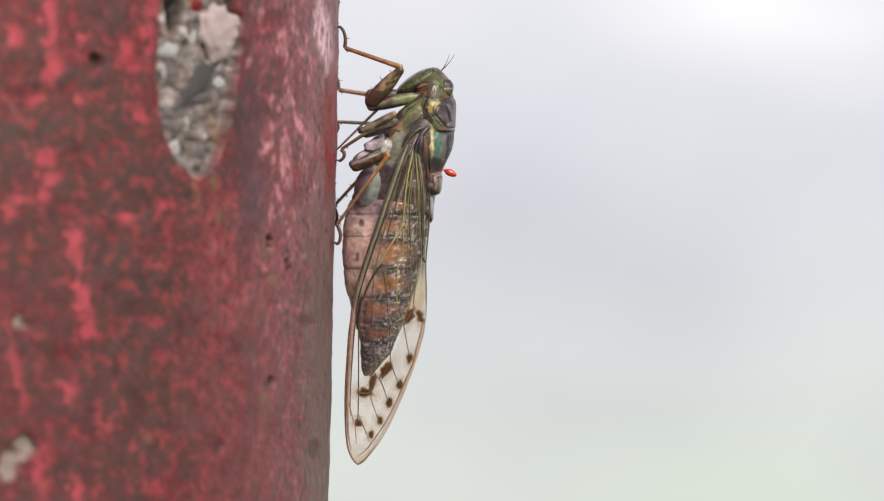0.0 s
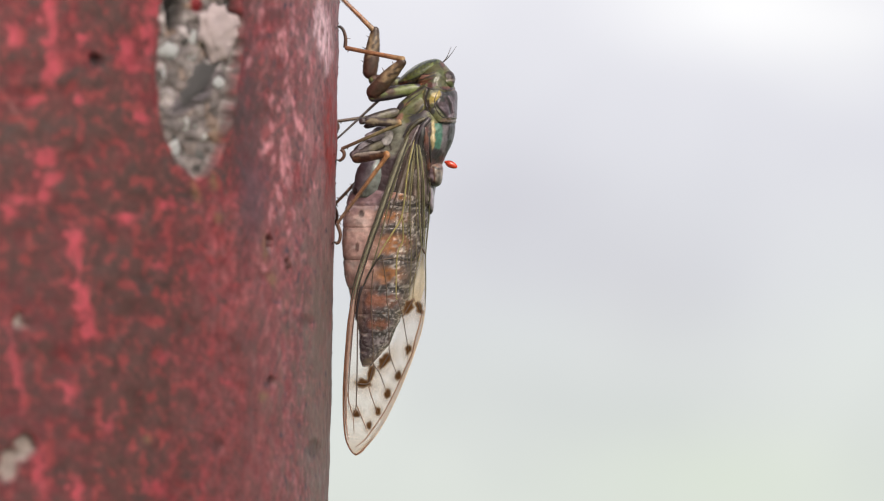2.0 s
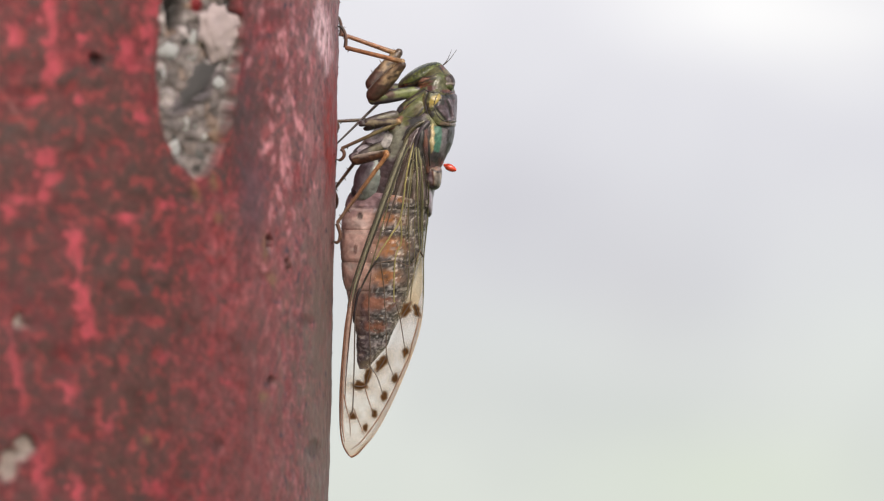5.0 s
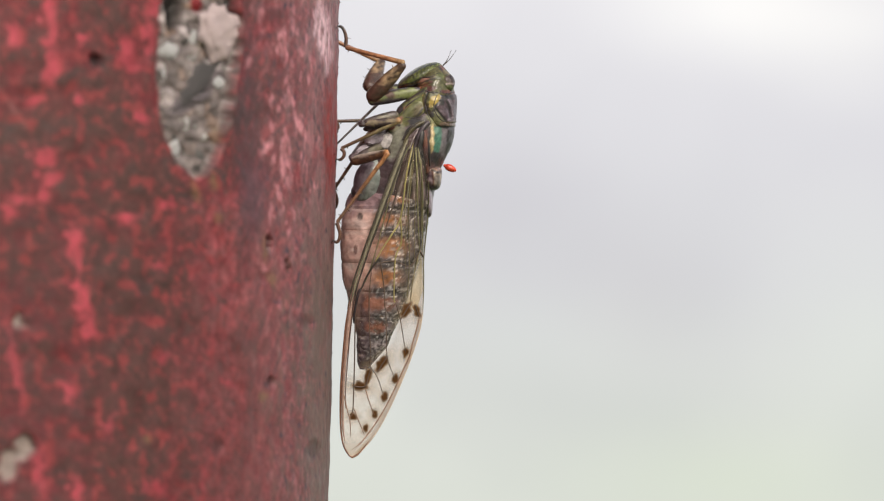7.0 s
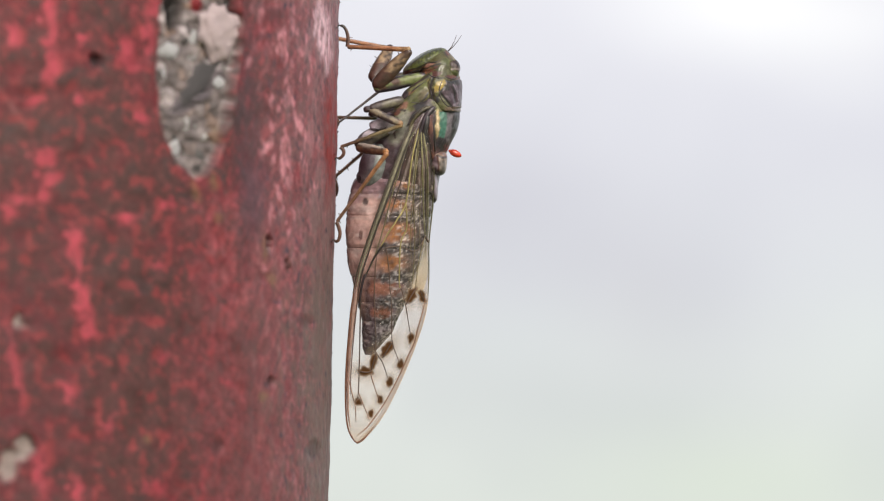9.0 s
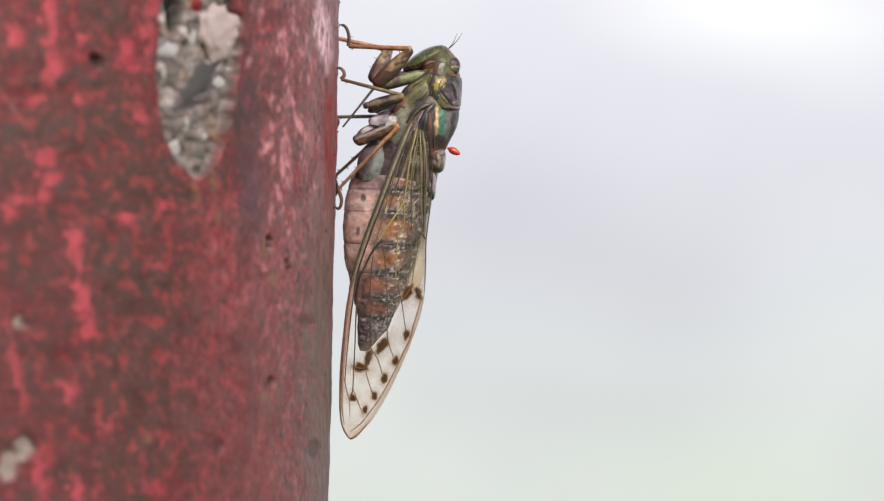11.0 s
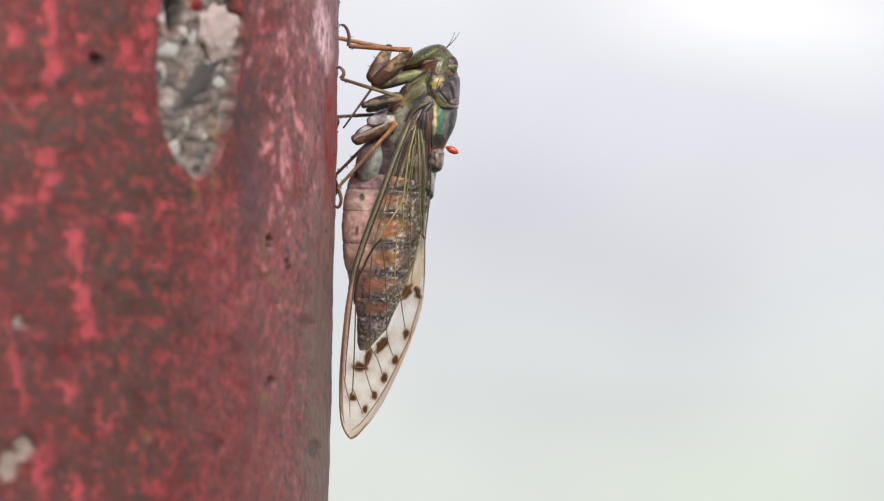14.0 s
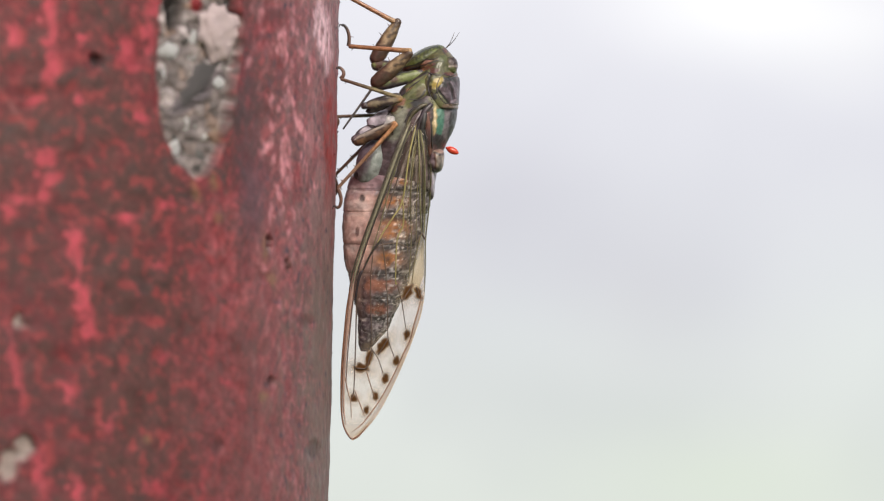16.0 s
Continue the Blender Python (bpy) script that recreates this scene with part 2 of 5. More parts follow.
def post_axis():
    """Axis of the upright post, whose side edge stands at the insect's mid plane."""
    edge = place(592.0, 444.5, 0)
    way = (edge - EYE).normalized()
    side = way.cross(Vector((0, 0, 1))).normalized()
    return edge - side * (POST_R * S), way, side


AXIS, WAY, SIDE = post_axis()


def post_point(ang, z, out=0.0):
    """Place on the post: ang is 0 at the side edge and grows towards the camera; z is the height."""
    r = POST_R * S + out
    p = AXIS + (SIDE * math.cos(ang) - WAY * math.sin(ang)) * r
    return Vector((p.x, p.y, z))


def on_plane(p):
    q = p - EYE
    k = DIST * S / -q.dot(BACK)
    return MID_U + q.dot(RIGHT) * k / S, MID_V - q.dot(UP) * k / S


CHIP_LEFT = [(-80, 300), (0, 290), (60, 287), (120, 281), (200, 287), (250, 299), (285, 318), (308, 338), (316, 350)]
CHIP_RIGHT = [(-80, 420), (0, 424), (60, 430), (120, 424), (200, 408), (250, 397), (285, 383), (308, 366), (316, 352)]
PITS = [(170, 108, 9, 12), (478, 432, 5, 14), (511, 472, 4, 13), (481, 676, 6, 10), (541, 572, 11, 12), (253, 503, 14, 18), (388, 790, 11, 14), (556, 800, 11, 16), (470, 490, 11, 10), (340, 352, 12, 12)]
SCABS = [(33, 567, 9, 15), (44, 793, 15, 24), (16, 822, 18, 27)]
# flecks of brighter paint: place, half sizes, lean
FLECKS = [(90, 40, 11, 52, 2), (92, 128, 16, 30, -12), (25, 62, 11, 26, 0), (150, 70, 9, 10, 0), (226, 78, 11, 20, 22), (234, 112, 22, 13, -30), (140, 176, 8, 12, 0), (62, 182, 20, 8, 20), (275, 14, 16, 16, 0),
          (265, 70, 9, 40, 0), (252, 209, 11, 8, 0), (80, 276, 20, 13, 0), (87, 312, 17, 15, 0), (80, 346, 9, 12, 0), (30, 352, 16, 8, 0), (13, 376, 14, 12, 0)]
STREAKS = [(132, 428, 14, 30, 0), (142, 470, 9, 16, 12), (134, 500, 14, 9, 0), (148, 536, 13, 28, 8), (160, 588, 12, 22, 14), (226, 388, 16, 12, 0), (297, 360, 18, 8, 0), (281, 470, 9, 10, 0), (28, 660, 8, 66, 10),
           (125, 700, 9, 26, 0), (193, 760, 9, 22, -10), (72, 840, 12, 52, 0), (138, 872, 11, 22, 0), (275, 865, 22, 13, 20), (290, 635, 11, 10, 0), (402, 682, 12, 9, 0)]
RUBS = [(574, 60, 12, 52, 6), (548, 120, 4, 30, 10), (516, 172, 6, 16, 0), (540, 236, 8, 34, 24), (507, 296, 10, 34, 6), (492, 330, 5, 24, 10), (498, 72, 7, 20, 0), (442, 106, 6, 12, 0), (476, 256, 11, 12, 0), (560, 330, 3.5, 8, 0), (467, 472, 7, 8, 0), (524, 446, 6, 5, 0)]
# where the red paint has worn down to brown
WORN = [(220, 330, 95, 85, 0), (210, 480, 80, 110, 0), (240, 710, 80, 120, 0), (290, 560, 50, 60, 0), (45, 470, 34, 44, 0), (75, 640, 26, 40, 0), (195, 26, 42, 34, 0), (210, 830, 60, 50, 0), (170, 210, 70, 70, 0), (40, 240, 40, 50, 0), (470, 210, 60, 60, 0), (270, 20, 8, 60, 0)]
MOSS = [(345, 336, 7, 22, -14), (380, 322, 6, 14, 0), (385, 388, 8, 8, 0), (470, 442, 6, 20, 0), (482, 496, 6, 14, -20), (467, 704, 7, 10, 0), (262, 781, 7, 8, 0)]
CHIP_DEPTH = 0.0021


def chip_mask(u, v):
    a, b = curve(v, CHIP_LEFT), curve(v, CHIP_RIGHT)
    wob = 7 * noise.noise(Vector((u * 0.04, v * 0.04, 3)))
    return min(u - a + wob, b - u + wob, (318 - v)) if v < 318 else -9.0


def post_surface(ang, z):
    """Relief in metres and colour of the post at a place of its skin."""
    u, v = on_plane(post_point(ang, z))
    a = ang * POST_R            # arc length in units
    q = Vector((a * 0.012, (z - HIGH) / S * 0.008, 0.0))
    big = noise.fractal(q, 1.0, 2.0, 3)
    mid = noise.fractal(Vector((a * 0.021, v * 0.015, 5.0)), 0.85, 2.1, 5)
    small = noise.fractal(Vector((a * 0.060, v * 0.046, 9.0)), 0.7, 2.0, 4)
    spots = noise.fractal(Vector((a * 0.034, v * 0.027, 21.0)), 0.7, 2.0, 3)
    tiny = noise.fractal(Vector((a * 0.13, v * 0.10, 17.0)), 0.6, 2.0, 3)
    red, brown, pink = (0.140, 0.028, 0.034), (0.082, 0.043, 0.039), (0.40, 0.075, 0.094)
    worn = 0.0
    for cu, cv, ru, rv, tn in WORN:
        if abs(u - cu) < 1.6 * ru and abs(v - cv) < 1.6 * rv:
            worn = max(worn, blot(u + 40 * small + 20 * tiny, v + 40 * mid, cu, cv, ru, rv, tn, 1.4))
    bright = max(0.0, min(1.0, (u - 320) / 40)) * max(0.0, min(1.0, (470 - u) / 60)) * max(0.0, min(1.0, (v - 280) / 60))
    bare = 0.34 + 0.45 * big + 0.8 * mid + 0.55 * small + 0.5 * tiny + 0.62 * worn - 0.12 * bright
    c = blend(red, brown, bare / 0.9)
    c = blend(c, (0.060, 0.046, 0.044), max(0.0, -spots - 0.5 * tiny + 0.3 * mid - 0.16) * 1.7)
    c = blend(c, pink, (spots + 0.5 * small + 0.3 * tiny - 0.30 - 0.30 * worn + 0.08 * bright) / 0.6 * 0.60)
    c = blend(c, (0.27, 0.048, 0.055), max(0.0, tiny - 0.12) * 0.9)
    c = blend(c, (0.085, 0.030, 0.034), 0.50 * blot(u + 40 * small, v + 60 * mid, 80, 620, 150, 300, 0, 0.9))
    c = blend(c, (0.280, 0.104, 0.108), (0.55 - 0.15 * max(0.0, min(1.0, (v - 540) / 140))) * max(0.0, min(1.0, (u - 320) / 70)) * max(0.0, min(1.0, (540 - u) / 50)) * max(0.0, min(1.0, (v - 330) / 60)) * (0.8 + small))
    c = tuple(x * (1 + 0.16 * tiny) for x in c)
    # an old scratch
    c = blend(c, (0.24, 0.13, 0.12), 0.5 * blot(u + 4 * tiny, v, 27, 196, 4.5, 44, -36, 0.9))
    # flaking at several sizes
    wide = noise.fractal(Vector((a * 0.040, v * 0.043, 61.0)), 0.6, 2.0, 3)
    size = 0.62 + 0.5 * max(0.0, min(1.0, (u - 400) / 100))
    chip = noise.noise(Vector((a * 0.080 * size, v * 0.072 * size, 63.0))) + 0.45 * tiny
    dirt = noise.noise(Vector((a * 0.085 * size, v * 0.070 * size, 67.0))) + 0.40 * tiny
    wide, chip, dirt = max(0.0, min(1.0, (wide + 0.02) / 0.14)), max(0.0, min(1.0, (chip - 0.20) / 0.18)), max(0.0, min(1.0, (dirt - 0.24) / 0.18))
    c = blend(c, (0.072, 0.042, 0.036), (0.28 + 0.40 * worn) * wide)
    c = blend(c, (0.052, 0.038, 0.035), (0.42 + 0.3 * worn) * dirt)
    c = blend(c, (0.074, 0.048, 0.041), 0.40 * worn)
    c = blend(c, (0.290, 0.052, 0.055), (0.50 + 0.08 * worn) * chip)
    # a broad patch of dull brown over the red
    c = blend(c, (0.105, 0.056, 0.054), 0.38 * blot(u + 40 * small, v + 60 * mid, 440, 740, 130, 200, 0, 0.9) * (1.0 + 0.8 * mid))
    for cu, cv, ru, rv, tn in FLECKS + STREAKS:
        if abs(u - cu) < 2.4 * ru + 0.4 * rv and abs(v - cv) < 1.5 * rv:
            k = blot(u + 13 * small + 8 * tiny, v + 16 * mid + 8 * tiny, cu, cv, ru, rv, -tn, 0.9)
            c = blend(c, (0.44, 0.078, 0.102) if u < 180 else (0.36, 0.066, 0.085), k * (0.60 + 0.8 * max(0, 0.5 + small + 0.6 * tiny)) * (0.9 if v < 600 else 0.6))
    # the flank by the edge is rubbed bare, with fine upright streaks
    flank = max(0.0, min(1.0, (u - 430) / 110.0))
    streak = noise.fractal(Vector((a * 0.040, v * 0.020, 14.0)), 0.7, 2.0, 4)
    dab = noise.fractal(Vector((a * 0.050, v * 0.030, 23.0)), 0.7, 2.0, 4)
    grey = blend((0.225, 0.150, 0.150), (0.150, 0.128, 0.108), (v - 300) / 220)
    c = blend(c, blend(grey, (0.235, 0.088, 0.096), 0.5 + 1.2 * streak - 0.9 * max(0.0, min(1.0, (u - 525) / 25)) * max(0.35, min(1.0, (v - 250) / 80))), flank * (0.62 + 0.5 * mid + 0.35 * max(0.0, min(1.0, (u - 535) / 25))))
    c = blend(c, (0.56, 0.28, 0.305), min(1.0, flank * 1.6) * max(0.0, dab - 0.14) * 1.7 * max(0.25, min(1.0, 1.9 - v / 330.0)) * (1.0 if u < 545 else 0.45))
    c = blend(c, (0.052, 0.052, 0.070), min(1.0, flank * 1.5) * max(0.0, noise.noise(Vector((a * 0.07, v * 0.055, 51.0))) - 0.34) * 3.2)
    edge = 1.0 - 0.7 * max(0.0, min(1.0, (u - 540) / 20)) * max(0.0, min(1.0, (v - 300) / 60))
    c = blend(c, (0.36, 0.150, 0.160), flank * 0.55 * chip * edge)
    c = blend(c, (0.062, 0.055, 0.066), flank * 0.55 * dirt * edge)
    for cu, cv, ru, rv, tn in RUBS:
        if abs(u - cu) < 2.4 * ru + 0.5 * rv and abs(v - cv) < 1.5 * rv:
            k = blot(u + 9 * dab + 5 * small, v + 14 * mid, cu, cv, ru, rv, -tn, 1.0) * ((0.95 if cu > 560 and cv < 120 else 0.6) + 1.5 * dab)
            c = blend(c, (0.74, 0.60, 0.64) if cu > 560 and cv < 120 else (0.56, 0.29, 0.31), k)
    rub = blot(u + 8 * small, v, 587, 240, 11, 110, 2, 0.8)
    c = blend(c, (0.27, 0.050, 0.046), rub * (0.75 + 0.9 * dab))
    for cu, cv, ru, rv, tn in MOSS:
        if abs(u - cu) < 2.2 * ru + 0.4 * rv and abs(v - cv) < 1.6 * rv:
            c = blend(c, (0.22, 0.18, 0.085), 0.45 * blot(u + 6 * small, v + 6 * mid, cu, cv, ru, rv, tn, 0.9))
    speck = max(0.0, noise.noise(Vector((a * 0.13, v * 0.13, 31.0))) - 0.56)
    rel = 0.00010 * mid + 0.00006 * small + 0.00022 * big + (0.0013 * speck * (1.0 if v < 420 else 0.25) if abs(ang) < 0.12 else 0.0)
    if abs(ang) < 0.12:
        c = blend(c, (0.05, 0.045, 0.04), 5 * speck)
    # dark blue-green stain beside the bare patch
    k = blot(u + 10 * mid, v, 440, 260, 22, 210, 0, 0.8)
    c = blend(c, (0.062, 0.052, 0.060), 0.42 * k)
    k = blot(u + 10 * mid, v, 452, 350, 26, 60, 0, 0.9)
    c = blend(c, (0.058, 0.056, 0.070), 0.45 * k)
    c = (0.98 * c[0], 0.895 * c[1], 0.892 * c[2])
    if u < 450 and v < 330:
        m = chip_mask(u, v)
        if m > -4:
            k = max(0.0, min(1.0, (m + 3) / 6))
            n2 = noise.fractal(Vector((a * 0.06, v * 0.06, 2.0)), 0.8, 2.0, 4)
            u -= 0.9 * k * CHIP_DEPTH / S * math.cos(ang)
            dist, near = noise.voronoi(Vector((a * 0.040 + 0.6 * n2, v * 0.040, 0.0)))
            tone = 0.5 + 0.5 * noise.noise(near[0] * 5.7)
            grain = blend((0.095, 0.088, 0.078), (0.30, 0.29, 0.265), 1.7 * (tone - 0.2))
            grain = blend(grain, (0.50, 0.49, 0.47), (tone - 0.68) * 8)
            grain = blend(grain, (0.23, 0.165, 0.11), (noise.noise(near[0] * 3.1) - 0.3) * 4)
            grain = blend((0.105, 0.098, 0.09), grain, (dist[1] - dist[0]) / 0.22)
            c = blend(c, tuple(x * (1 + 0.5 * n2) for x in grain), k)
            # slot and nook: their deep shade is painted near black over all walls
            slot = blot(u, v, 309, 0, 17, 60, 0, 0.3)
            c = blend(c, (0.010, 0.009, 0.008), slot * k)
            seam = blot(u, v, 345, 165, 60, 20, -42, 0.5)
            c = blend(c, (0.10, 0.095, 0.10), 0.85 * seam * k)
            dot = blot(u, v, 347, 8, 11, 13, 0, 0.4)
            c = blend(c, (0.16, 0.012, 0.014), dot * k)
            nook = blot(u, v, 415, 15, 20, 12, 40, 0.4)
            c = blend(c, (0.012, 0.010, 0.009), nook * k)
            rel -= CHIP_DEPTH * k * (0.85 + 0.16 * n2 - 0.10 * min(1.0, (dist[1] - dist[0]) / 0.3)) + 0.0022 * slot * k + 0.002 * nook * k
    # small pits: dirt and their own shade, painted dark; the wide ones are stains
    for cu, cv, ru, rv in PITS:
        if abs(u - cu) < 2 * ru and abs(v - cv) < 2 * rv:
            k = blot(u + 5 * small, v + 5 * mid, cu, cv, ru, rv, 0, 0.6)
            rel -= (0.0002 if ru > 10 else 0.0011) * k
            c = blend(c, (0.028, 0.022, 0.024), k * (0.35 if ru > 10 else 0.9))
    for cu, cv, ru, rv in SCABS:
        if abs(u - cu) < 2 * ru and abs(v - cv) < 2 * rv:
            k = blot(u + 8 * small, v + 8 * mid, cu, cv, ru, rv, 12, 0.4)
            rel -= 0.0007 * k
            c = blend(c, (0.27, 0.25, 0.215), 0.9 * k)
    return rel, (1.05 * c[0], 0.95 * c[1], 1.02 * c[2])


def build_post():
    fine_a = np.linspace(-0.10, 1.48, 330)
    coarse_a = np.linspace(1.48, math.tau - 0.10, 40)[1:-1]
    angs = np.concatenate([fine_a, coarse_a])
    fine_z = np.linspace(HIGH - 470 * S, HIGH + 470 * S, 330)
    zs = np.concatenate([np.linspace(0, fine_z[0], 14)[:-1], fine_z, np.linspace(fine_z[-1], 2.1, 10)[1:]])
    verts, cols = [], []
    for z in zs:
        for a in angs:
            if fine_z[0] <= z <= fine_z[-1] and a <= fine_a[-1]:
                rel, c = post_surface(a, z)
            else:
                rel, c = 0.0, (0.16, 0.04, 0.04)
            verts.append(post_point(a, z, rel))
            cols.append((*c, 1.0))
    n, faces = len(angs), []
    for i in range(len(zs) - 1):
        for j in range(n):
            k = (j + 1) % n
            faces.append((i * n + j, i * n + k, (i + 1) * n + k, (i + 1) * n + j))
    faces.append(tuple(range((len(zs) - 1) * n, len(zs) * n)))
    me = bpy.data.meshes.new("post")
    me.from_pydata(verts, [], faces)
    at = me.color_attributes.new("pigment", 'FLOAT_COLOR', 'POINT')
    at.data.foreach_set("color", np.array(cols, dtype=np.float32).ravel())
    me.materials.append(M_POST)
    bm = bmesh.new()
    bm.from_mesh(me)
    bmesh.ops.recalc_face_normals(bm, faces=bm.faces)
    bm.to_mesh(me)
    bm.free()
    me.shade_smooth()
    return tagged(new("post", me), "round concrete post with weathered, flaking red paint and a chipped patch", "post")


def pebble_mesh(seed):
    bm = bmesh.new()
    bmesh.ops.create_icosphere(bm, subdivisions=2, radius=1.0)
    for w in bm.verts:
        w.co *= 1 + 0.35 * noise.noise(w.co * 1.3 + Vector((seed, 0, 0)))
    return finish(bm, "stone", M_STONE)


def build_stones(post):
    rng = random.Random(4)
    kinds = [pebble_mesh(3.7 * k) for k in range(6)]
    made = 0
    while made < 30:
        u, v = rng.uniform(283, 428), rng.uniform(5, 312)
        r = rng.choice((5.0, 6.5, 8.0, 9.5, 11.0))
        if chip_mask(u, v) < r * 0.6 + 1 or blot(u, v, 309, 0, 20 + r, 62 + r) > 0.1 or blot(u, v, 347, 8, 14 + r, 14 + r) > 0.1 or blot(u, v, 388, 62, 36, 42) > 0.4 or blot(u, v, 345, 165, 50, 13, -42) > 0.2:
            continue
        # find the skin place that lies at u, v
        ang, z = 0.8, HIGH + (MID_V - v) * S
        for _ in range(12):
            pu, pv = on_plane(post_point(ang, z, -CHIP_DEPTH))
            ang += (pu - u) / POST_R / max(0.3, math.sin(ang))
            z += (pv - v) * S * 0.95
        ob = part("stone", rng.choice(kinds), post)
        sc = r * S
        ob.matrix_basis = Matrix.LocRotScale(post_point(ang, z, -CHIP_DEPTH * 0.95 - sc * rng.uniform(0.35, 0.75)), Euler([rng.uniform(0, 6) for _ in range(3)]), (sc, sc * rng.uniform(0.6, 1.2), sc * rng.uniform(0.7, 1.5)))
        made += 1
    # a few large pale stones and one long dark slab
    pale = plain("pale_stone", (0.44, 0.45, 0.46), 0.7, 700, 0.7, 0, 0.3)
    slate = plain("slate_stone", (0.080, 0.075, 0.078), 0.8, 600, 0.7, 0, 0.4)
    for u, v, ru, rv, tn, m in ((296, 90, 15, 15, 0, pale), (337, 99, 9, 8, 20, pale), (286, 133, 6, 18, 0, pale), (384, 147, 12, 12, 0, pale), (407, 140, 11, 22, 0, M_STONE), (340, 66, 9, 13, 0, pale), (375, 195, 6, 6, 0, pale),
                                (306, 262, 10, 17, 8, pale), (294, 228, 8, 11, 0, pale), (382, 260, 8, 13, 20, M_STONE), (347, 145, 17, 58, -42, slate), (326, 218, 9, 13, 0, M_STONE), (352, 300, 16, 8, 0, M_STONE), (352, 272, 9, 14, 0, M_STONE)):
        ang, z = 0.8, HIGH + (MID_V - v) * S
        for _ in range(12):
            pu, pv = on_plane(post_point(ang, z, -CHIP_DEPTH))
            ang += (pu - u) / POST_R / max(0.3, math.sin(ang))
            z += (pv - v) * S * 0.95
        bm = bmesh.new()
        bmesh.ops.create_icosphere(bm, subdivisions=3, radius=1.0)
        for w in bm.verts:
            w.co *= 1 + 0.3 * noise.noise(w.co * 1.6 + Vector((u, 0, 0)))
        turn = (SIDE * math.sin(ang) + WAY * math.cos(ang))
        ob = part("stone", finish(bm, "stone", m), post)
        ob.matrix_basis = Matrix.Translation(post_point(ang, z, -CHIP_DEPTH * 0.92)) @ Matrix.Rotation(math.atan2(-turn.x, turn.y), 4, 'Z') @ Matrix.Rotation(radians(tn), 4, 'X') @ Matrix.Diagonal((min(ru, rv) * 0.45 * S, ru * 1.3 * S, rv * S, 1))
    # the lump of pale plaster at the top of the bare patch
    ang, z = 0.75, HIGH + (MID_V - 60) * S
    for _ in range(12):
        pu, pv = on_plane(post_point(ang, z, -0.0014))
        ang += (pu - 386) / POST_R / max(0.3, math.sin(ang))
        z += (pv - 60) * S * 0.95
    bm = bmesh.new()
    bmesh.ops.create_icosphere(bm, subdivisions=4, radius=1.0)
    for w in bm.verts:
        w.co *= 1 + 0.30 * noise.fractal(w.co * 1.9 + Vector((2, 5, 1)), 0.7, 2.0, 4)
        w.co.y *= 0.92 + 0.22 * max(-1.0, min(0.5, w.co.z))
    ob = part("plaster_lump", finish(bm, "plaster_lump", M_PLASTER), post, "pale pink lump of plaster")
    ob.matrix_basis = Matrix.LocRotScale(post_point(ang, z, -0.0014), Euler((0, 0, math.atan2(-(SIDE * math.sin(ang) + WAY * math.cos(ang)).x, (SIDE * math.sin(ang) + WAY * math.cos(ang)).y))), (14 * S, 46 * S, 44 * S))


build_ground()
build_backdrop()
post = build_post()
build_stones(post)

# ---- the cicada ----
GREEN, OLIVE = (0.118, 0.136, 0.050), (0.12, 0.110, 0.045)
DUSK, BROWN = (0.088, 0.070, 0.084), (0.130, 0.058, 0.030)
RUST, ORANGE, BLACK = (0.285, 0.132, 0.066), (0.40, 0.165, 0.050), (0.038, 0.032, 0.040)
TEAL, GOLD, BUFF = (0.075, 0.215, 0.155), (0.44, 0.38, 0.18), (0.27, 0.235, 0.175)
PALE, ROSE, GREYGREEN = (0.50, 0.48, 0.46), (0.68, 0.455, 0.405), (0.235, 0.30, 0.27)

cicada = tagged(new("cicada"), "green and brown cicada with clear spotted wings, on a red post", "cicada")


def seam_gap(u, v, pts):
    """Distance from u, v to a broken line."""
    best = 1e9
    for (a, b), (c, e) in zip(pts, pts[1:]):
        x, y = c - a, e - b
        t = max(0.0, min(1.0, ((u - a) * x + (v - b) * y) / (x * x + y * y)))
        best = min(best, math.hypot(u - a - t * x, v - b - t * y))
    return best


def field(u, v, pts):
    """Distance inside (+) or outside (-) a corner-to-corner outline."""
    inside = False
    for (a, b), (c, e) in zip(pts, pts[1:] + pts[:1]):
        if (b > v) != (e > v) and u < (c - a) * (v - b) / (e - b) + a:
            inside = not inside
    gap = seam_gap(u, v, pts + pts[:1])
    return gap if inside else -gap


